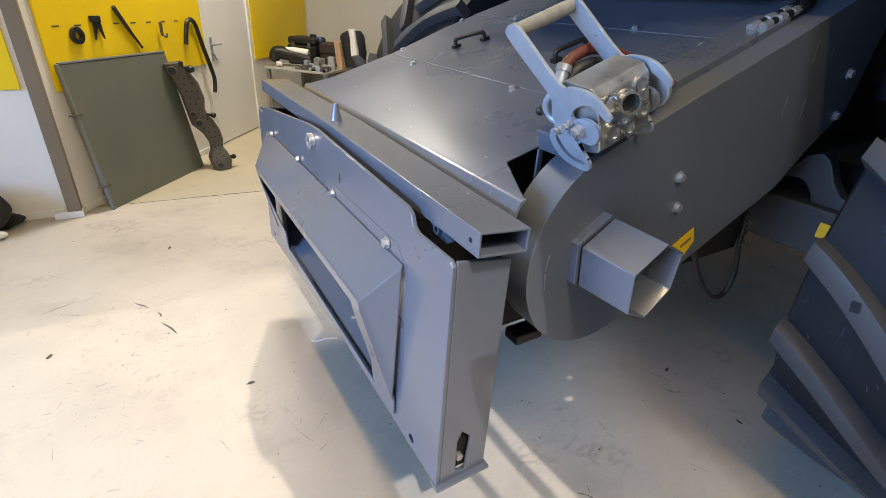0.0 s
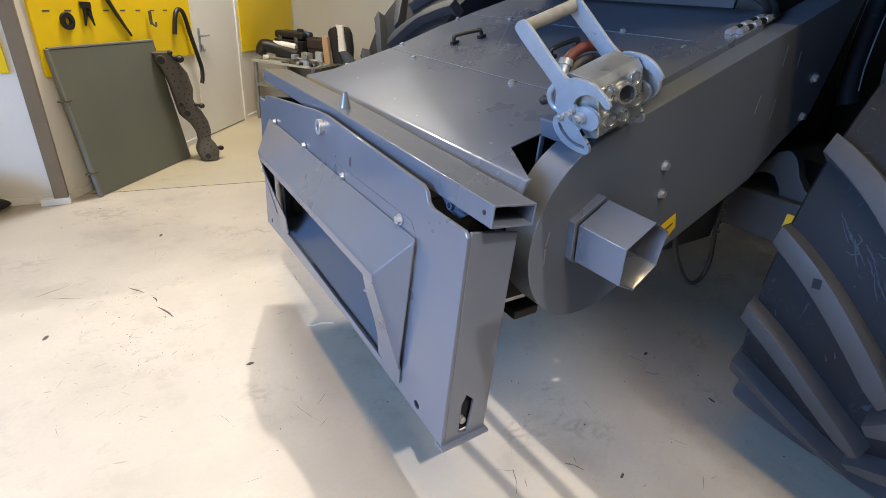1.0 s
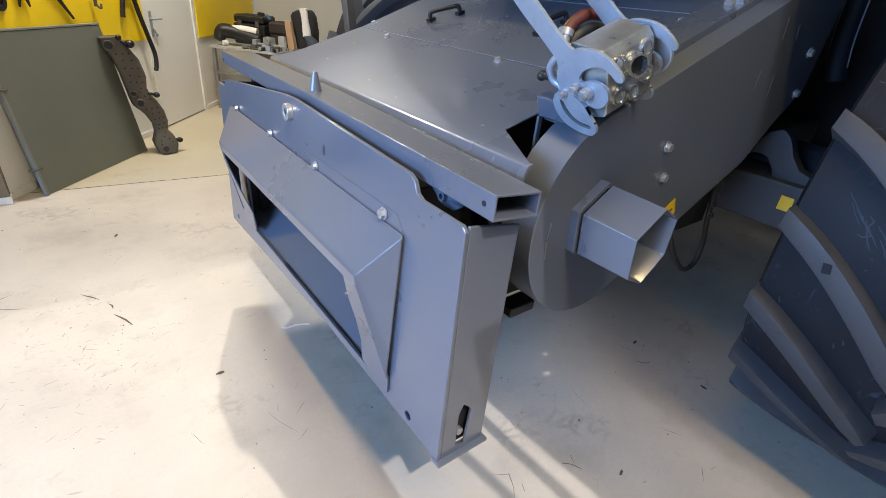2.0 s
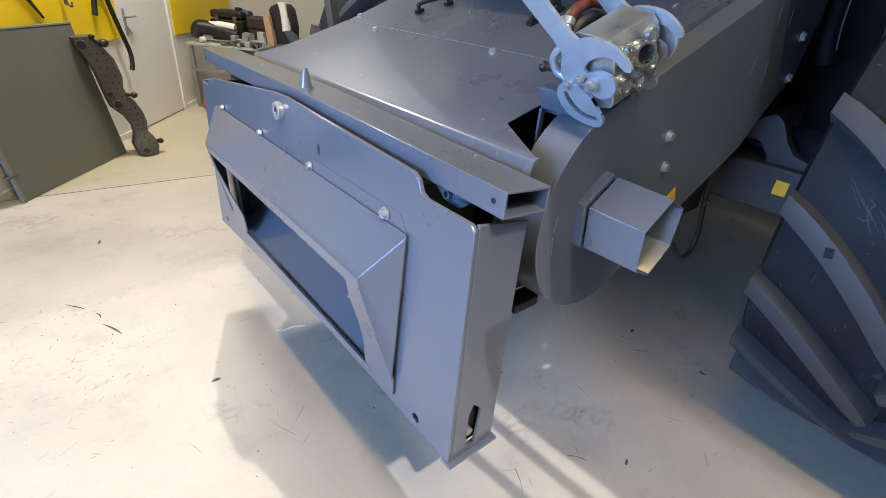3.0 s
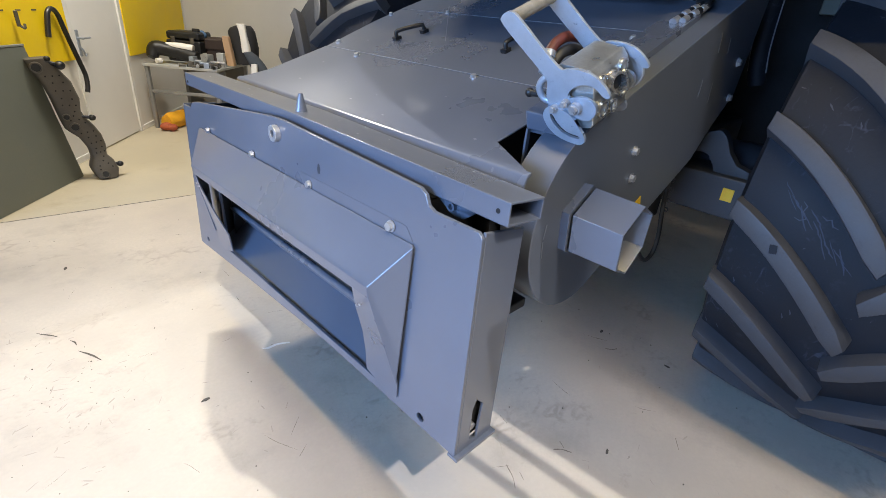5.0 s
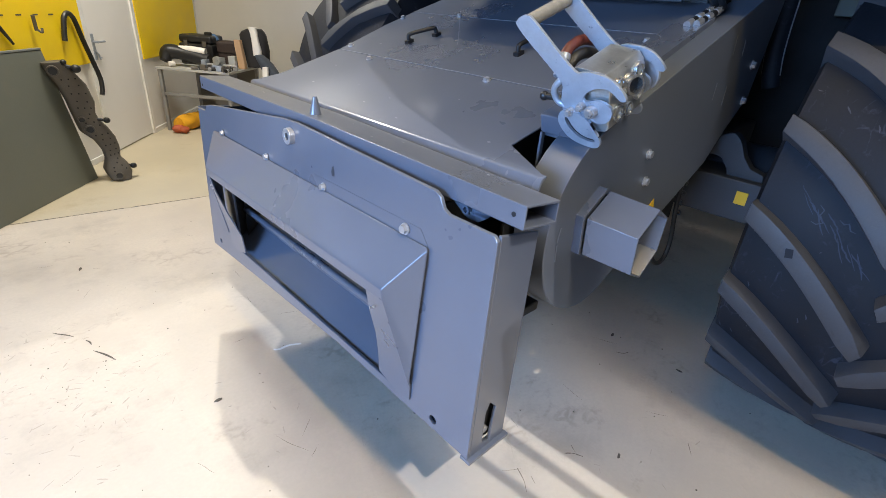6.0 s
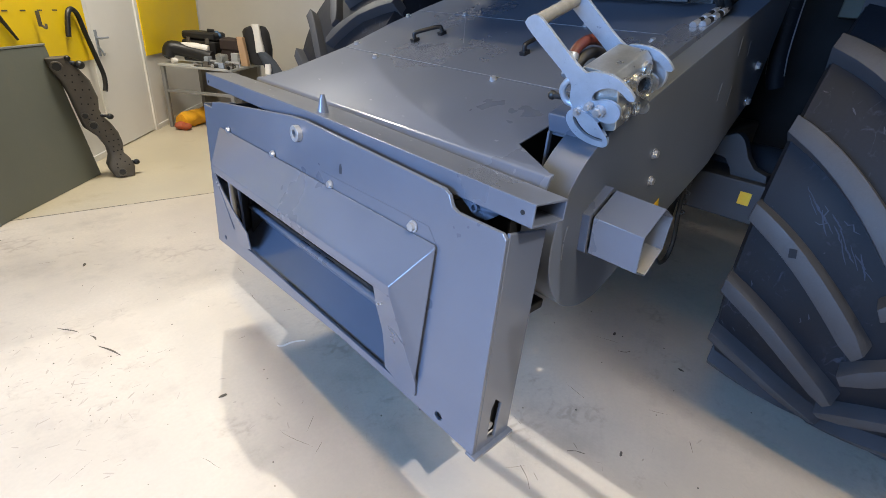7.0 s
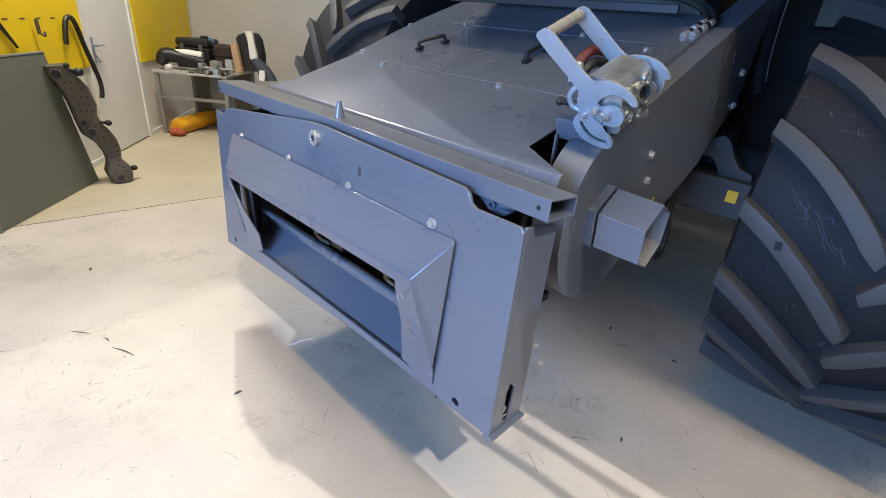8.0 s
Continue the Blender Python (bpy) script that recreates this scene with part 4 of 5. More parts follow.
for a, b in (((1.575, 0.898, 1.588), (1.735, 0.888, 1.645)), ((1.590, 0.872, 1.593), (1.735, 0.862, 1.645))):
    bm = bmesh.new()
    p, d = Vector(a), Vector(b) - Vector(a)
    for t0, t1, r in ((0, 0.20, 0.012), (0.20, 0.42, 0.009), (0.42, 0.58, 0.014), (0.58, 0.80, 0.010), (0.80, 1.0, 0.013)):
        cyl(bm, p + d * t0, p + d * t1, r, n=6 if r > 0.0125 else 16)
    part("hose_coupling", bm, BOLT, machine, "dull silver hose coupling")
    for t0, t1, r in ((0.22, 0.34, 0.0115), (0.62, 0.76, 0.0118)):
        part("coupling_collar", cyl(bmesh.new(), p + d * t0, p + d * t1, r, n=16), BLACK, machine, "black rubber collar")
    part("coupling_foot", boxes((p + d * 0.45 - Vector((0.02, 0.012, 0.05)), p + d * 0.45 + Vector((0.02, 0.012, -0.012)))), NEAR_BLACK, machine, bevel=0.003)
    bm = bmesh.new()
    q = p + d
    tube(bm, [q - d * 0.05, q + d * 0.25 + Vector((0, 0.01, 0.0)), q + Vector((0.09, 0.06, 0.05)), q + Vector((0.12, 0.16, 0.08)), q + Vector((0.14, 0.30, 0.10))], 0.013)
    part("rear_hose", bm, HOSE, machine)
part("rear_post", boxes(((3.50, 0.72, 1.72), (3.56, 0.84, 2.6))), POST_PALE, machine, "pale grey-green post", bevel=0.006)
# axle, its arched bracket and guard
bm = bmesh.new()
cyl(bm, (2.445, 0.45, 0.965), (2.445, 2.85, 0.965), 0.15, n=24)
box(bm, (2.05, 0.545, 0.84), (2.5, 2.6, 1.02))
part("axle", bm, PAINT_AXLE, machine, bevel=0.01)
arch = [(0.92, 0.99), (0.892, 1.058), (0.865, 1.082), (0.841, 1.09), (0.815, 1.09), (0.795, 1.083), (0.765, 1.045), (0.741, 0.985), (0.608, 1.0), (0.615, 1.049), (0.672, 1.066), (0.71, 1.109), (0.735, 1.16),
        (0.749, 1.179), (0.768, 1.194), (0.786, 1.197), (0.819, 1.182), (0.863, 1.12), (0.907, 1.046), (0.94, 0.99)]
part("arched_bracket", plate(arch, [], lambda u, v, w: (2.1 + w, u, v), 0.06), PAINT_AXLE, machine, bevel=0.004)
part("marker", boxes(((2.044, 0.632, 0.92), (2.0485, 0.678, 0.975))), STICKER, machine, "yellow marker square")
bm = bmesh.new()
tube(bm, [(1.90, 0.86, 0.98), (1.90, 0.85, 0.85), (1.955, 0.85, 0.70), (1.94, 0.85, 0.61), (1.855, 0.85, 0.605), (1.73, 0.85, 0.70), (1.64, 0.86, 0.82), (1.60, 0.88, 0.95)], 0.010)
part("hanging_hose", bm, HOSE, machine)
for k in range(5):
    p = Vector((1.822 + 0.006 * k, 0.82, 1.05 - 0.045 * k))
    part("chain_link", lathe(bmesh.new(), [(-0.004, 0.011), (0.004, 0.011), (0.004, 0.006), (-0.004, 0.006)], p, axis="xy"[k % 2], n=12, closed=True), PAINT_AXLE, machine)
# pale strips painted in where sun flecks fall on the housing side
for (xa, za), (xb, zb) in (((1.743, 1.57), (1.761, 1.505)), ((1.856, 1.556), (1.875, 1.505)), ((1.683, 1.414), (1.687, 1.355)), ((1.808, 1.40), (1.82, 1.329)), ((0.780, 1.085), (0.776, 1.042)), ((0.776, 1.035), (0.785, 0.983))):
    bm = plate([(xa, za), (xa + 0.006, za), (xb + 0.004, zb), (xb, zb)], [], lambda u, v, w: (u, 0.7675 + 0.02 * (u - 1.0) - w, v), 0.0008)
    part("scuff", bm, PALE_METAL, housing, "pale strip in place of a sun fleck")

# ---- wheels ----
R, WIDTH, HUB = 0.905, 0.84, 0.42


def tyre_r(y):
    """Carcass radius across the tread."""
    t = abs(y) / (WIDTH / 2)
    return R - 0.025 * t * t


def lug_mesh(side):
    """One curved tread bar: from the shoulder to the middle of the tread, running down the front of the wheel."""
    bm = bmesh.new()
    n, half = 9, 0.030
    low, high = [], []
    for i in range(n + 1):
        t = i / n
        y = side * (WIDTH / 2 + 0.012 - t * (WIDTH / 2 + (0.002 if side > 0 else 0.035)))
        turn = radians(21.5) * (0.55 * t + 0.45 * t * t)
        y2, turn2 = side * (WIDTH / 2 - (t + 0.02) * (WIDTH / 2)), radians(21.5) * (0.55 * (t + 0.02) + 0.45 * (t + 0.02) ** 2)
        d = Vector((-(y2 - y), R * (turn2 - turn))).normalized()
        nrm = Vector((d.y, d.x))
        for rows_, rr, hw in ((low, tyre_r(y) - 0.012, half * 1.25), (high, tyre_r(y) + 0.058, half * (1.0 + 0.12 * t) * (0.62 if i == n else 1.0))):
            pair = []
            for s in (-1, 1):
                a = turn + s * hw * abs(d.x) / R
                yy = y + side * s * hw * d.y * 0.9
                yy = max(-WIDTH / 2 - 0.012, min(WIDTH / 2 + 0.012, yy))
                pair.append(bm.verts.new((-rr * math.cos(a), yy, -rr * math.sin(a))))
            rows_.append(pair)
    for i in range(n):
        bm.faces.new((high[i][0], high[i + 1][0], high[i + 1][1], high[i][1]))
        bm.faces.new((high[i][0], low[i][0], low[i + 1][0], high[i + 1][0]))
        bm.faces.new((high[i][1], high[i + 1][1], low[i + 1][1], low[i][1]))
    bm.faces.new((high[n][0], low[n][0], low[n][1], high[n][1]))
    # the bar runs on down the side wall
    foot = []
    for a in (-0.036, 0.036):
        rr = tyre_r(WIDTH / 2) - 0.11
        foot.append(bm.verts.new((-rr * math.cos(a), side * (WIDTH / 2 + 0.024), -rr * math.sin(a))))
    back = [bm.verts.new(v.co + Vector((0, -side * 0.05, 0))) for v in foot]
    bm.faces.new((high[0][0], high[0][1], foot[1], foot[0]))
    bm.faces.new((high[0][0], foot[0], back[0], low[0][0]))
    bm.faces.new((high[0][1], low[0][1], back[1], foot[1]))
    bm.faces.new((foot[0], foot[1], back[1], back[0]))
    bmesh.ops.recalc_face_normals(bm, faces=bm.faces)
    top = {v for pair in high for v in pair}
    rim = [e for e in bm.edges if e.verts[0] in top and e.verts[1] in top and any(not all(v in top for v in f.verts) for f in e.link_faces)]
    bmesh.ops.bevel(bm, geom=rim, offset=0.009, segments=2, profile=0.6, affect="EDGES")
    for f in bm.faces:
        f.smooth = True
    data = bpy.data.meshes.new("lug")
    bm.to_mesh(data)
    bm.free()
    data.set_sharp_from_angle(angle=radians(38))
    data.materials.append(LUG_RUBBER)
    return data


LUGS = {1: lug_mesh(1), -1: lug_mesh(-1)}


def build_wheel(centre, phase):
    c = Vector(centre)
    bm = bmesh.new()
    lathe(bm, [(-0.28, HUB), (-0.24, HUB - 0.04), (-0.1, HUB - 0.08), (0.1, HUB - 0.08), (0.24, HUB - 0.04), (0.28, HUB), (0.26, HUB - 0.06), (0.1, 0.02), (-0.1, 0.02), (-0.26, HUB - 0.06)], c, closed=True)
    wheel = part("wheel", bm, PAINT, machine, "huge lugged tyre on a slate grey rim")
    half = WIDTH / 2
    profile = [(y, tyre_r(y)) for y in np.linspace(-half, half, 13)]
    profile += [(half + 0.018, R - 0.07), (half + 0.03, R - 0.18), (half + 0.025, R - 0.3), (half - 0.04, HUB + 0.06), (half - 0.12, HUB + 0.0)]
    profile += [(-half + 0.12, HUB + 0.0), (-half + 0.04, HUB + 0.06), (-half - 0.025, R - 0.3), (-half - 0.03, R - 0.18), (-half - 0.018, R - 0.07)]
    bm = bmesh.new()
    lathe(bm, profile, c, n=96, closed=True)
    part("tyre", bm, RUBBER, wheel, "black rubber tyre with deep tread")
    for side in (1, -1):
        for k in range(20):
            o = new("lug", LUGS[side])
            o.parent = wheel
            o.matrix_parent_inverse = place_of(wheel).inverted()
            angle = -(k * 18.0 + phase + (7.6 if side < 0 else 0.0))
            o.matrix_basis = Matrix.Translation(c) @ Matrix.Rotation(radians(angle), 4, "Y")
    return wheel


front_wheel = build_wheel((2.445, 0.085, 0.962), 12.2)


def on_tread(y, degrees, lift):
    """A place on the tread: across it, down round its front, and out from the carcass."""
    r, a = tyre_r(y) + lift, radians(degrees)
    return Vector((2.445 - r * math.cos(a), 0.085 + y, 0.962 - r * math.sin(a)))


def tread_stroke(bm, points, width):
    """A thin rubbed line on the carcass."""
    edge = []
    for i, (y, a) in enumerate(points):
        (y0, a0), (y1, a1) = points[max(i - 1, 0)], points[min(i + 1, len(points) - 1)]
        run = Vector((y1 - y0, radians(a1 - a0) * R)).normalized() * width * (0.4 if i in (0, len(points) - 1) else 1.0)
        edge.append([bm.verts.new(on_tread(y - s_ * run.y, a + s_ * math.degrees(run.x / R), 0.0014)) for s_ in (-0.5, 0.5)])
    for p, q in zip(edge, edge[1:]):
        bm.faces.new((p[0], p[1], q[1], q[0]))


# chalky rubbed strokes in the groove between two bars
dice = random.Random(41)
for i in range(15):
    k = i / 14
    y, a = 0.325 - 0.215 * k, -13.0 + 11.0 * k + dice.uniform(-1.0, 1.0)
    length = dice.uniform(2.0, 4.6)
    bm = bmesh.new()
    tread_stroke(bm, [(y - 0.010 * j + dice.uniform(-0.003, 0.003), a + length * j / 4) for j in range(5)], dice.uniform(0.002, 0.0045))
    part("chalk_stroke", bm, CHALK, front_wheel, "faint pale blue rubbed stroke")
for line in ([(0.26, -10.4), (0.245, -9.6), (0.25, -8.4), (0.235, -7.2), (0.25, -6.6), (0.265, -6.9)], [(0.20, -8.6), (0.185, -8.0), (0.175, -8.4), (0.165, -7.2), (0.15, -7.0)]):
    bm = bmesh.new()
    tread_stroke(bm, line, 0.004)
    part("chalk_stroke", bm, CHALK_BRIGHT, front_wheel, "pale squiggle")
# stubs of moulding rubber and pale chips
for y, a in ((0.36, 10.3), (0.172, 12.5), (0.311, -29.6), (0.051, 10.2), (0.41, 26.4), (0.367, 26.7), (0.219, -26.8), (0.188, 14.2), (0.037, 20.8), (0.09, 13.0), (0.13, -24.0), (0.30, 15.0)):
    bm = bmesh.new()
    d = dice.uniform(-0.8, 0.8)
    tread_stroke(bm, [(y, a), (y - 0.006, a + 0.7 + d * 0.3), (y - 0.010 + 0.008 * d, a + 1.3)], 0.005)
    part("pale_chip", bm, CHALK_BRIGHT, front_wheel, "pale chip on the tread")
# square moulded mark on a bar
bm = bmesh.new()
bm.faces.new([bm.verts.new(on_tread(y, a, 0.0605)) for y, a in ((0.289, -1.3), (0.268, -1.5), (0.262, 0.2), (0.283, 0.5))])
part("moulded_mark", bm, RUBBER, front_wheel, "small dark square mark")
build_wheel((2.445, 3.195, 0.962), 3.0)

# ---- things at the tool wall ----
sheet = thing("sheet_panel", on_wall(0.7, 0.15, 0), "grey-green sheet metal panel leaning on the wall", "panel")


def on_sheet(u, v, w):
    """Along the panel's foot, up its face and out of it."""
    lean = 0.125
    return POST_FOOT + Vector((0.165, 0.01, 0)) + Vector((0.655, 0.7556, 0)) * u + INTO * (0.02 + (1 - v / 1.06) * 0.0 - lean * v + w) + Vector((0, 0, v))


part("face", plate([(0.03, 0.002), (1.175, 0.002), (1.10, 1.06), (0.03, 1.06)], [], on_sheet, 0.02), SHEET, sheet, bevel=0.003)
part("edge_profile", plate([(0.008, 0.002), (0.028, 0.002), (0.028, 1.065), (0.008, 1.065)], [], on_sheet, 0.03), SHEET_EDGE, sheet, "lighter edge profile", bevel=0.003)
part("top_edge", plate([(0.03, 1.062), (1.10, 1.062), (1.10, 1.075), (0.03, 1.075)], [], on_sheet, 0.024), SHEET_EDGE, sheet, bevel=0.002)
for v in (0.19, 0.72):
    part("strap", plate([(-0.03, v), (0.06, v), (0.06, v + 0.008), (-0.03, v + 0.008)], [], on_sheet, 0.034), FLECK, sheet)

# perforated curved guard standing before the panel
guard = thing("perforated_guard", (0.55, 5.02, 0), "dark brown perforated curved guard with black knobs leaning on the panel", "machine part")
SECTIONS = [(0.235, 0.975, 0.385, 0.99), (0.255, 0.90, 0.43, 0.91), (0.305, 0.80, 0.495, 0.81), (0.334, 0.69, 0.525, 0.67), (0.352, 0.58, 0.512, 0.575),
            (0.365, 0.50, 0.53, 0.515), (0.38, 0.43, 0.575, 0.455), (0.457, 0.349, 0.615, 0.37), (0.504, 0.247, 0.63, 0.28), (0.507, 0.18, 0.617, 0.195),
            (0.475, 0.10, 0.655, 0.145), (0.485, 0.05, 0.675, 0.075), (0.505, 0.004, 0.655, 0.004)]
bm = bmesh.new()
rings = []
for i, (xa, za, xb, zb) in enumerate(SECTIONS):
    face_y = 5.10 - 0.09 * max(0.0, (0.25 - (za + zb) / 2) / 0.25)
    ring = []
    for f, deep in ((0.0, 0.12), (0.0, 0.035), (0.05, 0.012), (0.16, 0.0), (0.5, -0.006), (0.84, 0.0), (0.95, 0.012), (1.0, 0.035), (1.0, 0.12), (0.5, 0.13)):
        ring.append(bm.verts.new((xa + (xb - xa) * f, face_y + deep, za + (zb - za) * f)))
    rings.append(ring)
for a, b in zip(rings, rings[1:]):
    for k in range(10):
        bm.faces.new((a[k], a[(k + 1) % 10], b[(k + 1) % 10], b[k]))
bm.faces.new(rings[0])
bm.faces.new(rings[-1][::-1])
bmesh.ops.recalc_face_normals(bm, faces=bm.faces)
tree = BVHTree.FromBMesh(bm)
shell = part("shell", bm, CAST, guard, bevel=0.006)


def guard_face(x, z):
    """The place on the guard's face and the way it looks."""
    hit, normal = tree.ray_cast(Vector((x, 4.0, z)), Vector((0, 1, 0)))[:2]
    return hit, normal


seed = None
for i in range(1, len(SECTIONS) - 2):
    for half_row in (0.0, 0.5):
        xa, za, xb, zb = [p + (q - p) * half_row for p, q in zip(SECTIONS[i], SECTIONS[i + 1])]
        for f in ((0.3, 0.55, 0.8) if half_row else (0.35, 0.7)):
            place, normal = guard_face(xa + (xb - xa) * f, za + (zb - za) * f)
            if place is None or (3 * i + int(10 * f)) % 5 == 0:
                continue
            m = Matrix.Translation(place) @ normal.to_track_quat("Z", "Y").to_matrix().to_4x4()
            if seed is None:
                seed = part("perforation", cyl(bmesh.new(), (0, 0, -0.01), (0, 0, 0.0015), 0.006, n=10), SHADE_BLACK, guard)
                seed.matrix_basis = m
            else:
                again(seed, m)
for x, z, r in ((0.295, 0.92, 0.042), (0.44, 0.452, 0.038), (0.40, 0.535, 0.028), (0.56, 0.045, 0.034)):
    place, normal = guard_face(x, z)
    bm = pipe(bmesh.new(), place - normal * 0.01, place + normal * 0.02, r, r * 0.72, 20)
    boss = part("boss", bm, CAST, guard, bevel=0.003)
    part("boss_bore", cyl(bmesh.new(), place - normal * 0.01, place + normal * 0.006, r * 0.73, n=20), NEAR_BLACK, boss)
for x, z, foot_x, foot_z, r in ((0.445, 0.935, 0.38, 0.95, 0.036), (0.572, 0.52, 0.50, 0.53, 0.027), (0.695, 0.105, 0.63, 0.11, 0.027), (0.375, 0.985, 0.36, 0.96, 0.022)):
    bm = bmesh.new()
    cyl(bm, (foot_x, 5.12, foot_z), (x, 5.09, z), r * 0.5, n=12)
    ball(bm, (x, 5.09, z), r, (1, 1, 0.9))
    part("knob", bm, BLACK, guard, "black ball knob")

hoop = thing("bent_tube", on_wall(1.8, 0.05, 1.0), "black bent tube hooked over the yellow tool board", "tube")
bm = bmesh.new()
base = INTO * 0.06
tube(bm, [on_wall(1.60, 0.05, 1.10), on_wall(1.63, 0.05, 1.20), on_wall(1.67, 0.05, 1.285), on_wall(1.735, 0.05, 1.31), on_wall(1.80, 0.05, 1.26), on_wall(1.84, 0.06, 1.10), on_wall(1.895, 0.08, 0.88), on_wall(1.92, 0.09, 0.76), on_wall(1.895, 0.10, 0.67), on_wall(1.87, 0.10, 0.62)], 0.020, n=14)
part("hoop", bm, BLACK, hoop, bevel=0.0)

# tools on the yellow board
def tool(name, label, category, u, z):
    return thing(name, on_wall(u, 0.02, z), label, category, "tools on the board")


t = tool("tape_ring", "dark ring hanging on the yellow board", "ring tool", 0.37, 1.24)
bm = bmesh.new()
pipe(bm, on_wall(0.37, 0.022, 1.235), on_wall(0.37, 0.045, 1.235), 0.058, 0.026, 28)
part("ring", bm, BLACK, t, bevel=0.003)
t = tool("pliers", "dark pliers hanging on the yellow board", "pliers", 0.58, 1.27)
bm = bmesh.new()
for s in (-1, 1):
    tube(bm, [on_wall(0.575 + s * 0.03, 0.035, 1.36), on_wall(0.575 + s * 0.018, 0.035, 1.30), on_wall(0.575 + s * 0.045, 0.035, 1.20)], 0.014, n=10, radii=[0.008, 0.017, 0.006])
box(bm, on_wall(0.55, 0.03, 1.33) - Vector((0.02, 0.02, 0.01)), on_wall(0.6, 0.03, 1.35) + Vector((0.02, 0.01, 0.01)))
part("jaws", bm, BLACK, t)
t = tool("pry_bar", "dark slanted bar hanging on the yellow board", "bar", 0.9, 1.25)
bm = bmesh.new()
tube(bm, [on_wall(0.78, 0.035, 1.42), on_wall(0.90, 0.035, 1.25), on_wall(1.01, 0.035, 1.11)], 0.014, n=10, radii=[0.017, 0.014, 0.009])
part("shaft", bm, BLACK, t)
t = tool("hook", "small grey hook on the yellow board", "hook", 1.28, 1.25)
bm = boxes(((-0.012, -0.03, -0.05), (0.012, 0.0, 0.06)), m=Matrix.Translation(on_wall(1.285, 0.045, 1.24)))
part("plate", bm, CAST, t, bevel=0.003)
bm = bmesh.new()
tube(bm, [on_wall(1.285, 0.05, 1.2), on_wall(1.29, 0.08, 1.18), on_wall(1.30, 0.08, 1.21)], 0.009, n=8)
part("claw", bm, CAST, t)

# ---- workbench in the corner ----
bench = thing("workbench", (1.9, 6.7, 0), "grey steel workbench with a loaded top", "workbench")
B0 = Vector((1.433, 6.731, 0))
BU, BV = Vector((0.693, -0.721, 0)), Vector((0.743, 0.669, 0))   # along the front edge, and back


def on_bench(u, v, z):
    return B0 + BU * u + BV * v + Vector((0, 0, z))


def bench_box(name, u0, u1, v0, v1, z0, z1, mat, parent, label="", bevel=0.003):
    bm = bmesh.new()
    vs = [bm.verts.new(on_bench(u, v, z)) for u in (u0, u1) for v in (v0, v1) for z in (z0, z1)]
    for f in ((0, 1, 3, 2), (4, 6, 7, 5), (0, 4, 5, 1), (2, 3, 7, 6), (0, 2, 6, 4), (1, 5, 7, 3)):
        bm.faces.new([vs[i] for i in f])
    return part(name, bm, mat, parent, label, bevel)


BW, BD = 0.87, 0.86
bench_box("top", 0, BW, 0, BD, 0.715, 0.742, TABLE_TOP, bench)
for u in (0.015, BW - 0.055):
    for v in (0.015, BD - 0.055):
        bench_box("leg", u, u + 0.04, v, v + 0.04, 0.0, 0.715, TABLE_LEG, bench)
bench_box("rail", 0.055, BW - 0.055, 0.02, 0.045, 0.42, 0.455, TABLE_LEG, bench)
bench_box("back_panel", 0.055, BW - 0.055, BD - 0.05, BD - 0.03, 0.05, 0.70, TABLE_PANEL, bench)
bench_box("side_panel", BW - 0.36, BW - 0.06, 0.30, 0.32, 0.30, 0.71, TABLE_PANEL, bench)

seat = thing("seat_cushion", on_bench(0.25, 0.4, 0.742), "black and white moulded seat shell lying on the bench", "seat")
bm = bmesh.new()
tube(bm, [on_bench(0.06, 0.12, 0.80), on_bench(0.09, 0.18, 0.90), on_bench(0.28, 0.22, 0.88), on_bench(0.54, 0.22, 0.83)], 0.06, n=16, radii=[0.058, 0.085, 0.075, 0.07])
part("shell", bm, BLACK, seat)
bm = bmesh.new()
tube(bm, [on_bench(0.20, 0.20, 0.945), on_bench(0.34, 0.22, 0.935), on_bench(0.50, 0.24, 0.92)], 0.04, n=14, radii=[0.03, 0.045, 0.045])
part("pad", bm, FABRIC_WHITE, seat, "white pad")
bm = cyl(bmesh.new(), on_bench(0.13, 0.08, 0.775), on_bench(0.16, 0.13, 0.775), 0.03, n=16)
part("knob", bm, FABRIC_WHITE, seat)

case = thing("tool_case", on_bench(0.25, 0.65, 0.742), "black plastic tool case on the bench", "case")
bench_box("body", 0.05, 0.47, 0.46, 0.78, 0.743, 0.985, BLACK, case, bevel=0.02)
bench_box("lid", 0.055, 0.465, 0.465, 0.775, 0.989, 1.085, BLACK, case, bevel=0.03)
bench_box("latch", 0.12, 0.17, 0.452, 0.463, 0.955, 1.02, CAST, case, bevel=0.004)
bench_box("latch", 0.35, 0.40, 0.452, 0.463, 0.955, 1.02, CAST, case, bevel=0.004)
bench_box("carry_handle", 0.31, 0.40, 0.60, 0.63, 1.08, 1.12, BLACK, case, bevel=0.01)
t = thing("blue_cloth", on_bench(0.45, 0.7, 0.75), "crumpled blue cloth on the bench", "cloth")
bm = bmesh.new()
ball(bm, on_bench(0.43, 0.62, 1.05), 0.05, (1, 1, 0.8))
ball(bm, on_bench(0.40, 0.66, 1.075), 0.035, (1, 1, 0.8))
part("cloth", bm, BLUE, t)
t = thing("leather_bag", on_bench(0.55, 0.6, 0.742), "dark brown bag standing on the bench", "bag")
bench_box("body", 0.50, 0.76, 0.50, 0.72, 0.743, 1.04, BROWN, t, bevel=0.035)
bench_box("flap", 0.505, 0.755, 0.485, 0.60, 0.90, 1.03, BROWN, t, bevel=0.02)
t = thing("cardboard_piece", on_bench(0.72, 0.6, 0.742), "tan cardboard standing on the bench", "cardboard")
bm = bmesh.new()
rings = []
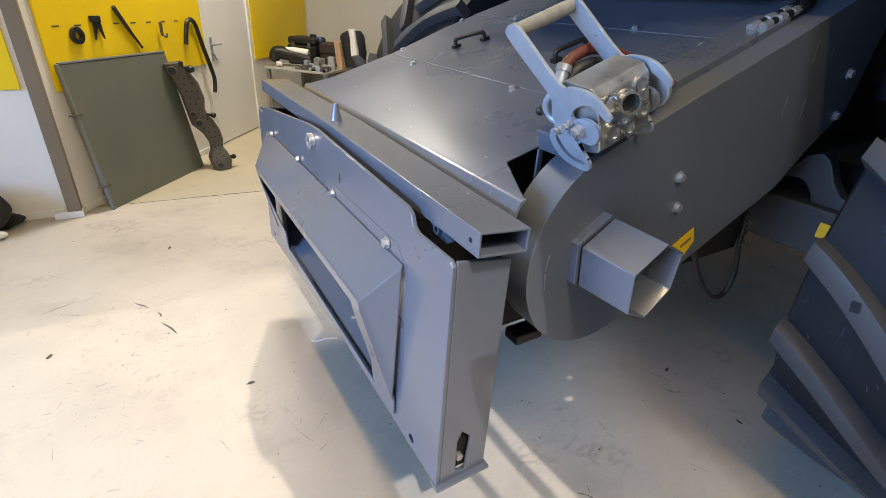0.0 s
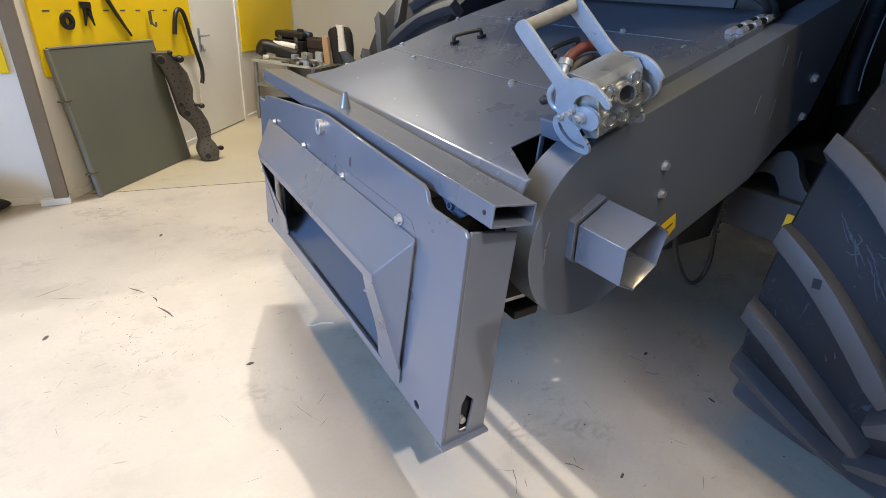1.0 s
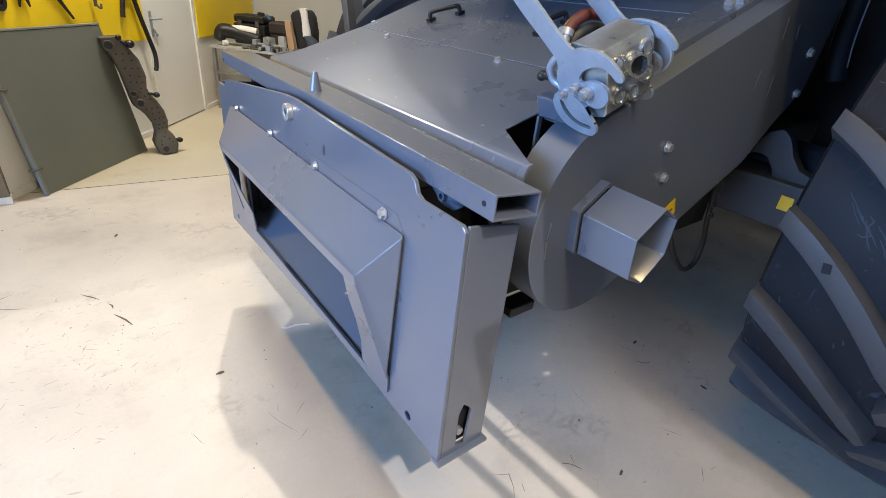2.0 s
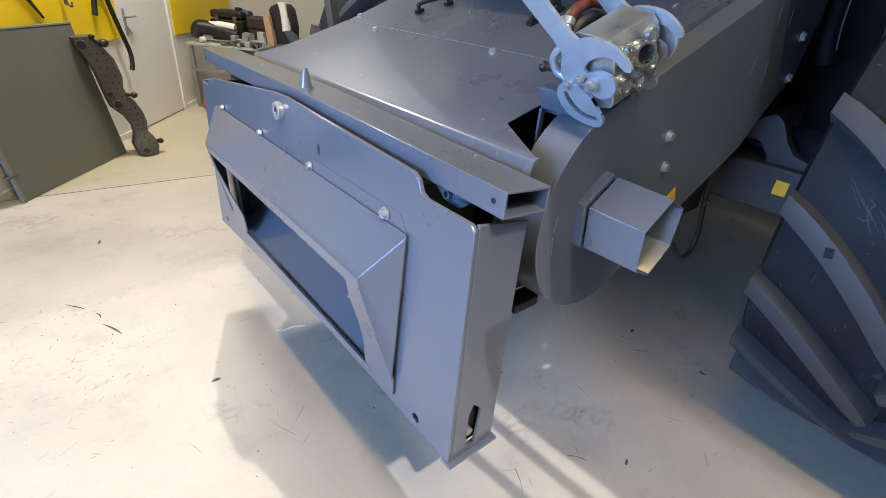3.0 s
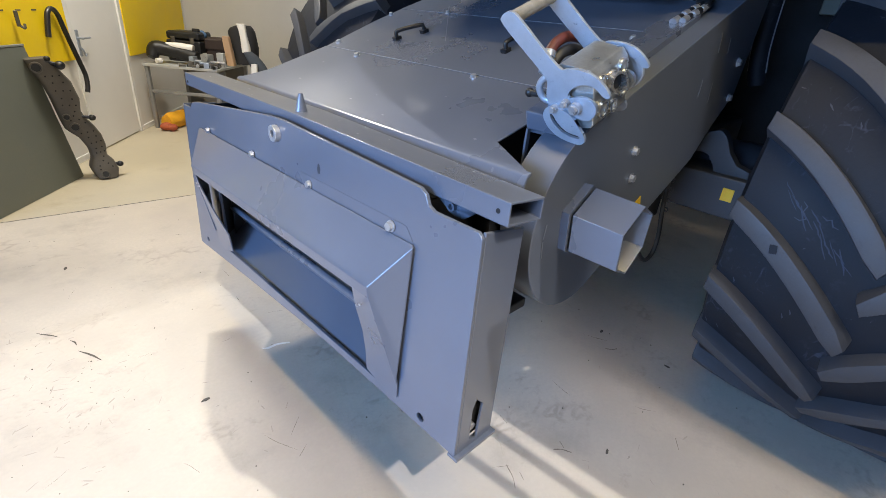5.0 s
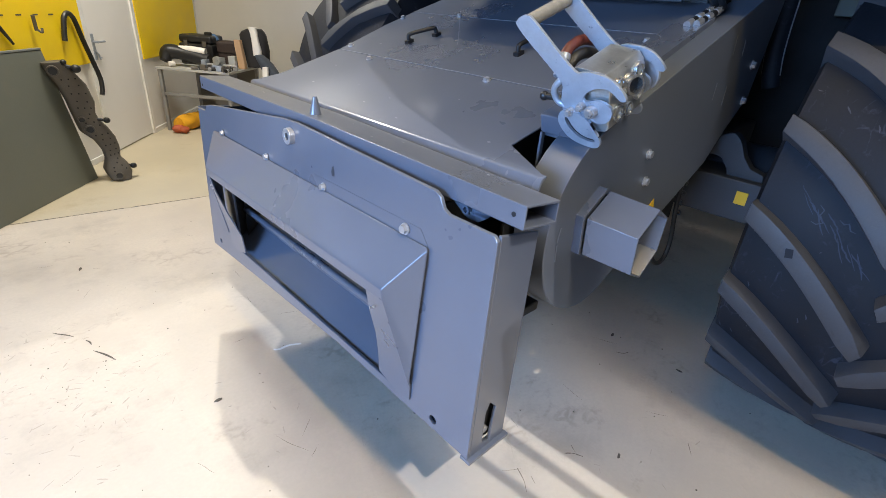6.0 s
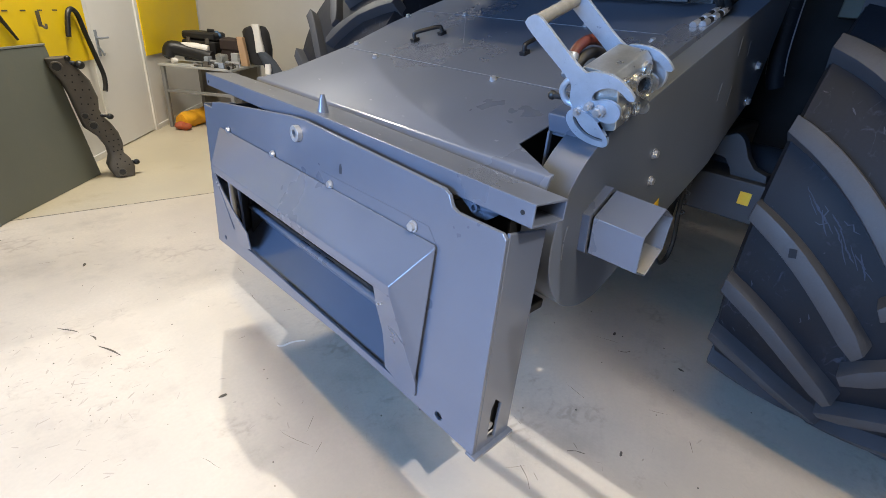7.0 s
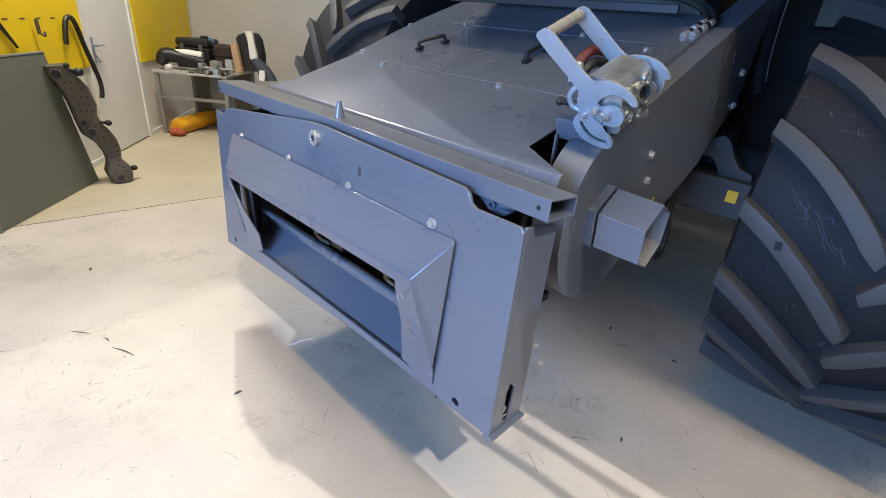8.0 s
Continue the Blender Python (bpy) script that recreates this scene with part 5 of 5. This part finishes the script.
for u0, u1, z in ((0.80, 0.885, 0.744), (0.79, 0.875, 0.86), (0.775, 0.855, 1.0), (0.77, 0.845, 1.075)):
    rings.append([bm.verts.new(on_bench(u, v, z)) for u, v in ((u0, 0.40), (u1, 0.40), (u1, 0.47), (u0, 0.47))])
for a, b in zip(rings, rings[1:]):
    for k in range(4):
        bm.faces.new((a[k], a[(k + 1) % 4], b[(k + 1) % 4], b[k]))
bm.faces.new(rings[0])
bm.faces.new(rings[-1])
part("sheet", bm, TAN, t, bevel=0.008)
t = thing("jacket", on_bench(0.88, 0.7, 0.742), "black and white jacket draped over a seat back", "jacket")


def draped(levels, v0, v1, n=20):
    """A soft upright body: rounded rings (from, to, height), with shallow folds."""
    bm = bmesh.new()
    rings = []
    for u0, u1, z in levels:
        ring = []
        for k in range(n):
            a = 2 * math.pi * k / n
            c, q = math.cos(a), math.sin(a)
            c, q = math.copysign(abs(c) ** 0.7, c), math.copysign(abs(q) ** 0.7, q)
            p = on_bench((u0 + u1) / 2 + (u1 - u0) / 2 * c, (v0 + v1) / 2 + (v1 - v0) / 2 * q, z)
            ring.append(bm.verts.new(p + 0.012 * noise.noise_vector(p * 11)))
        rings.append(ring)
    for a, b in zip(rings, rings[1:]):
        for k in range(n):
            bm.faces.new((a[k], a[(k + 1) % n], b[(k + 1) % n], b[k]))
    bm.faces.new(rings[0][::-1])
    bm.faces.new(rings[-1])
    return bm


part("back", draped(((0.83, 1.07, 0.755), (0.82, 1.095, 0.84), (0.80, 1.095, 0.95), (0.775, 1.09, 1.06), (0.765, 1.075, 1.13), (0.79, 1.05, 1.17), (0.86, 1.02, 1.195)), 0.52, 0.74), FABRIC_BLACK, t)
part("panel", draped(((0.955, 1.05, 0.90), (0.945, 1.045, 0.98), (0.94, 1.03, 1.08), (0.925, 1.02, 1.16), (0.905, 1.015, 1.225)), 0.49, 0.57), FABRIC_WHITE, t, "white front panel")
part("sleeve", draped(((1.10, 1.30, 0.68), (1.08, 1.28, 0.74), (1.06, 1.22, 0.82), (1.03, 1.16, 0.88), (1.02, 1.10, 0.92)), 0.36, 0.50), BLUE_GREY, t, "dull blue-grey sleeve")
part("lining", draped(((1.13, 1.20, 0.69), (1.13, 1.205, 0.75), (1.14, 1.20, 0.80)), 0.30, 0.35), FABRIC_WHITE, t, "white lining")
vice = thing("bench_vice", on_bench(0.65, 0.15, 0.742), "worn grey bench vice with a clamped fitting", "vice")
bench_box("base", 0.56, 0.82, 0.10, 0.22, 0.743, 0.775, CAST, vice, bevel=0.006)
bench_box("fixed_jaw", 0.64, 0.74, 0.10, 0.22, 0.775, 0.885, BLOCK, vice, bevel=0.01)
bench_box("moving_jaw", 0.50, 0.555, 0.10, 0.20, 0.75, 0.85, ZINC, vice, bevel=0.008)
part("slide", cyl(bmesh.new(), on_bench(0.53, 0.15, 0.80), on_bench(0.90, 0.15, 0.80), 0.017), BOLT, vice)
part("flange", cyl(bmesh.new(), on_bench(0.69, 0.09, 0.85), on_bench(0.70, 0.125, 0.85), 0.05, n=24), BLOCK, vice, bevel=0.004)
part("crank", cyl(bmesh.new(), on_bench(0.90, 0.15, 0.73 + 0.02), on_bench(0.90, 0.15, 0.86), 0.008), BOLT, vice)
t = thing("paper_box", on_bench(0.82, 0.28, 0.742), "small pale grey box on the bench", "box")
bench_box("body", 0.76, 0.84, 0.24, 0.30, 0.743, 0.90, TABLE_TOP, t, bevel=0.004)
rng = random.Random(5)
for k in range(12):
    u, v = rng.uniform(0.40, 0.84), rng.uniform(0.03, 0.09)
    t = thing("hand_tool", on_bench(u, v, 0.742), "small grey metal tool lying on the bench", "tool", "tools on the bench")
    a, l = rng.uniform(0, 3.1), rng.uniform(0.05, 0.14)
    r = rng.uniform(0.012, 0.022)
    d = Vector((math.cos(a), math.sin(a), 0)) * l / 2
    p = on_bench(u, v, 0.743 + r)
    bm = cyl(bmesh.new(), p - d, p + d, r, n=12)
    part("bar", bm, (BOLT, BLACK, CAST)[k % 3], t)
    if k % 2 == 0:
        bm = boxes(((-0.03, -0.02, 0), (0.03, 0.02, 0.06)), m=Matrix.Translation(on_bench(u, v, 0.743)) @ Matrix.Rotation(a, 4, "Z"))
        part("head", bm, (ZINC, CAST)[k % 4 // 2], t, bevel=0.004)

roll = thing("cover_roll", on_bench(0.3, 0.35, 0), "orange-yellow rolled cover lying under the bench", "roll")
bm = bmesh.new()
tube(bm, [on_bench(0.17, 0.0, 0.088), on_bench(0.23, 0.25, 0.10), on_bench(0.30, 0.50, 0.11), on_bench(0.38, 0.76, 0.11)], 0.09, n=24, radii=[0.08, 0.095, 0.09, 0.095, 0.085, 0.08])
for v in bm.verts:
    v.co += 0.014 * noise.noise_vector(v.co * 16)
for v in bm.verts:
    v.co.z = max(v.co.z, 0.002)
part("body", bm, ORANGE, roll)
bm = bmesh.new()
ball(bm, on_bench(0.60, 0.50, 0.10), 0.13, (1.1, 0.9, 0.8), 20)
for v in bm.verts:
    v.co += 0.03 * noise.noise_vector(v.co * 9)
    v.co.z = max(v.co.z, 0.002)
part("loose_fold", bm, ORANGE, roll, "loose fold of the cover")
t = thing("red_rag", on_bench(0.22, 0.0, 0), "crumpled red rag beside the roll", "rag")
bm = bmesh.new()
ball(bm, on_bench(0.20, -0.06, 0.05), 0.06, (1.2, 1.0, 0.8))
ball(bm, on_bench(0.27, -0.06, 0.045), 0.05, (1.2, 1.0, 0.8))
part("rag", bm, RED, t)
# black bag by the wall
bag = thing("black_bag", (-1.1, 4.2, 0), "slumped black bag with a pale end by the wall", "bag")
bm = bmesh.new()
ball(bm, (-1.11, 4.14, 0.17), 0.2, (1.1, 0.8, 0.85))
ball(bm, (-0.98, 4.24, 0.05), 0.09, (1.5, 0.7, 0.5))
for v in bm.verts:
    v.co += 0.02 * noise.noise_vector(v.co * 9)
    v.co.z = max(v.co.z, 0.002)
    v.co.y = min(v.co.y, 4.31)
part("body", bm, FABRIC_BLACK, bag)
bm = bmesh.new()
ball(bm, (-1.0, 4.02, 0.035), 0.05, (1.4, 0.8, 0.6))
for v in bm.verts:
    v.co.z = max(v.co.z, 0.002)
part("patch", bm, FABRIC_WHITE, bag, "pale rounded end")

# ---- floor joint and flecks ----
rng = random.Random(11)
bm = bmesh.new()
x = -5.0
while x < 5.5:
    # the joint shows in broken, crumbled lengths
    run = rng.uniform(0.05, 0.32)
    w0, w1 = rng.uniform(0.001, 0.004), rng.uniform(0.001, 0.004)
    dy = rng.uniform(-0.003, 0.003)
    top = [(x, joint_y(x) + dy + w0 + 0.003), (x + run / 2, joint_y(x + run / 2) + 0.003 + 1.4 * w1), (x + run, joint_y(x + run) + dy + w1 + 0.003)]
    low = [(x + run, joint_y(x + run) + dy - w1 + 0.003), (x + run / 2, joint_y(x + run / 2) + 0.003 - w0), (x, joint_y(x) + dy - w0 + 0.003)]
    plate(top + low, [], lambda u, v, w: (u, v, 0.0005 + w), 0.0015, bm)
    x += run + rng.choice((0.0, 0.0, 0.01, 0.05))
tagged(part("floor_joint", bm, JOINT, smooth=False), "thin dark crumbled joint in the concrete floor", "floor joint", kind="structure")
flecks = bmesh.new()
for x, y, r in ((-0.011, 3.45, 0.016), (2.059, 1.021, 0.014), (2.053, 0.639, 0.012), (0.202, 1.879, 0.014), (1.302, 0.585, 0.012), (-0.588, 2.484, 0.016)):
    turn = rng.uniform(0, 3.1)
    loop = []
    for k in range(11):
        a = 2 * math.pi * k / 11
        d = Vector((r * 1.25 * math.cos(a), r * 0.5 * math.sin(a))) * rng.uniform(0.75, 1.15)
        loop.append((x + d.x * math.cos(turn) - d.y * math.sin(turn), y + d.x * math.sin(turn) + d.y * math.cos(turn)))
    plate(loop, [], lambda u, v, w: (u, v, 0.0004 + w), 0.003, flecks)
for k in range(110):
    x, y, r = rng.uniform(-2.2, 2.6), rng.uniform(0.2, 4.2), rng.uniform(0.001, 0.004)
    cyl(flecks, (x, y, 0.0), (x, y, 0.002), r, n=7)
for k in range(46):
    x, y, a = rng.uniform(-1.9, 2.4), rng.uniform(0.5, 3.9), rng.uniform(0, math.pi)
    l, bend = rng.uniform(0.03, 0.14), rng.uniform(-0.005, 0.005)
    w = rng.uniform(0.0004, 0.0011)
    d = Vector((math.cos(a), math.sin(a)))
    left, right = [], []
    for i in range(6):
        t = i / 5 - 0.5
        c = Vector((x, y)) + d * l * t + Vector((-d.y, d.x)) * bend * (1 - 4 * t * t)
        ww = w * (1.1 - 1.8 * abs(t))
        left.append(flecks.verts.new((*(c + Vector((-d.y, d.x)) * ww), 0.0012)))
        right.append(flecks.verts.new((*(c - Vector((-d.y, d.x)) * ww), 0.0012)))
    for i in range(5):
        flecks.faces.new((left[i], right[i], right[i + 1], left[i + 1]))
for (xa, ya), (xb, yb), w in (((-0.234, 2.819), (-0.164, 2.718), 0.004), ((-0.126, 2.663), (-0.113, 2.604), 0.004), ((-0.116, 2.554), (-0.052, 2.414), 0.005),
                              ((-0.659, 2.891), (-0.508, 2.968), 0.002), ((-0.591, 2.858), (-0.449, 2.795), 0.0015), ((0.02, 1.62), (0.06, 1.53), 0.0007), ((0.30, 1.55), (0.36, 1.40), 0.0007)):
    a, b = Vector((xa, ya)), Vector((xb, yb))
    across = Vector((ya - yb, xb - xa)).normalized()
    left, right = [], []
    for i in range(9):
        f = i / 8
        c = a + (b - a) * f + across * 0.003 * math.sin(5 * f + xa * 9)
        ww = w * (0.25 + math.sin(math.pi * f)) * 0.8
        left.append(flecks.verts.new((*(c + across * ww), 0.0012)))
        right.append(flecks.verts.new((*(c - across * ww), 0.0012)))
    for i in range(8):
        flecks.faces.new((left[i], right[i], right[i + 1], left[i + 1]))
for k in range(34):
    # crumbs of dirt where things were dragged
    x, y = rng.gauss(-0.22, 0.16), rng.gauss(2.25, 0.22)
    cyl(flecks, (x, y, 0.0), (x, y, 0.0015), rng.uniform(0.0008, 0.0024), n=6)
tagged(part("floor_flecks", flecks, FLECK), "scattered dark specks of dirt on the floor", "dirt", kind="stuff")

# ---- smudges on the floor, chips in the paint ----
def blot(bm, x, y, z, long, wide, turn, r, n=9):
    """A thin ragged patch."""
    loop = []
    for k in range(n):
        a = 2 * math.pi * k / n
        d = Vector((long * math.cos(a), wide * math.sin(a))) * r.uniform(0.55, 1.15)
        loop.append((x + d.x * math.cos(turn) - d.y * math.sin(turn), y + d.x * math.sin(turn) + d.y * math.cos(turn)))
    vs = [bm.verts.new((u, v, z)) for u, v in loop]
    bm.faces.new(vs)


rng = random.Random(23)
smudges = bmesh.new()
for cx, cy, sx, sy, count in ((-0.28, 2.20, 0.16, 0.26, 80), (-0.45, 2.65, 0.22, 0.18, 40), (0.30, 1.75, 0.10, 0.25, 10), (0.20, 2.75, 0.25, 0.25, 14), (-0.75, 1.6, 0.25, 0.3, 14), (1.25, 0.65, 0.25, 0.22, 12)):
    for _ in range(count):
        blot(smudges, rng.gauss(cx, sx), rng.gauss(cy, sy), 0.0008 + rng.uniform(0, 0.0004), rng.uniform(0.006, 0.028), rng.uniform(0.001, 0.0042), rng.gauss(0.3, 0.7), rng)
tagged(part("floor_smudges", smudges, SMUDGE, smooth=False), "brownish rubbed smudges on the pale floor", "dirt", kind="stuff")

strokes = bmesh.new()
for points, r in ((((0.932, 0.821), (0.907, 0.769), (0.876, 0.734)), 0.002), (((0.945, 0.765), (0.930, 0.735)), 0.0015),
                  (((1.138, 0.739), (1.165, 0.715), (1.182, 0.681)), 0.003), (((1.194, 0.744), (1.178, 0.715)), 0.002), (((1.112, 0.998), (1.10, 0.95)), 0.001),
                  (((1.60, 0.42), (1.545, 0.385)), 0.0015), (((1.93, 0.93), (1.95, 0.90), (1.98, 0.885)), 0.004), (((1.30, 0.28), (1.27, 0.22)), 0.0015), (((1.02, 0.52), (0.99, 0.48)), 0.0015)):
    path = smooth_path([(x, y, 0.0014) for x, y in points], 5)
    left, right = [], []
    for i, p in enumerate(path):
        d = (path[min(i + 1, len(path) - 1)] - path[max(i - 1, 0)]).normalized()
        w = r * rng.uniform(0.4, 1.0)
        left.append(strokes.verts.new(p + Vector((-d.y, d.x, 0)) * w))
        right.append(strokes.verts.new(p - Vector((-d.y, d.x, 0)) * w))
    for i in range(len(path) - 1):
        strokes.faces.new((left[i], right[i], right[i + 1], left[i + 1]))
tagged(part("floor_strokes", strokes, STROKE, smooth=False), "short dark scuff strokes on the floor", "dirt", kind="stuff")

tape = bmesh.new()
path = smooth_path([(0.536, 2.05, 0.001), (0.56, 2.035, 0.001), (0.61, 2.034, 0.001), (0.664, 2.01, 0.001)], 6)
left = [tape.verts.new(p + Vector((0, 0.007, 0))) for p in path]
right = [tape.verts.new(p - Vector((0, 0.007, 0))) for p in path]
for i in range(len(path) - 1):
    tape.faces.new((left[i], right[i], right[i + 1], left[i + 1]))
tagged(part("tape_scrap", tape, TRIM, smooth=False), "curled scrap of white tape on the floor", "tape")

chips = bmesh.new()
for x, y in ((0.80, 2.02), (0.86, 1.78), (0.77, 1.62), (0.95, 2.08), (0.74, 1.40), (0.92, 1.30), (1.20, 2.10), (0.76, 1.02), (1.45, 1.60), (1.25, 1.15), (0.83, 1.55)):
    r = rng.uniform(0.0015, 0.004)
    vs = [chips.verts.new(on_bonnet(x + r * rng.uniform(0.6, 1.3) * math.cos(a), y + 2.2 * r * rng.uniform(0.6, 1.3) * math.sin(a), 0.0008)) for a in np.linspace(0, 2 * math.pi, 8)[:-1]]
    chips.faces.new(vs)
tagged(part("paint_chips", chips, SEAM, bonnet, "pale chips in the paint", smooth=False), kind="stuff")
chips = bmesh.new()
for y, x in ((2.38, 0.58), (2.22, 0.62), (2.05, 0.60), (1.92, 0.55), (1.45, 0.61), (1.30, 0.57), (1.22, 0.62), (0.98, 0.58), (0.90, 0.63)):
    r = rng.uniform(0.0015, 0.0035)
    z = float(np.interp(y, (0.705, 1.60, 2.525), (1.219, 1.232, 1.229))) - (x - 0.527) / 0.128 * float(np.interp(y, (0.705, 1.60), (0.012, 0.004))) + 0.0012
    vs = [chips.verts.new((x + r * math.cos(a), y + 2.5 * r * rng.uniform(0.6, 1.3) * math.sin(a), z)) for a in np.linspace(0, 2 * math.pi, 8)[:-1]]
    chips.faces.new(vs)
tagged(part("paint_chips", chips, SEAM, beam, "pale chips in the paint", smooth=False), kind="stuff")
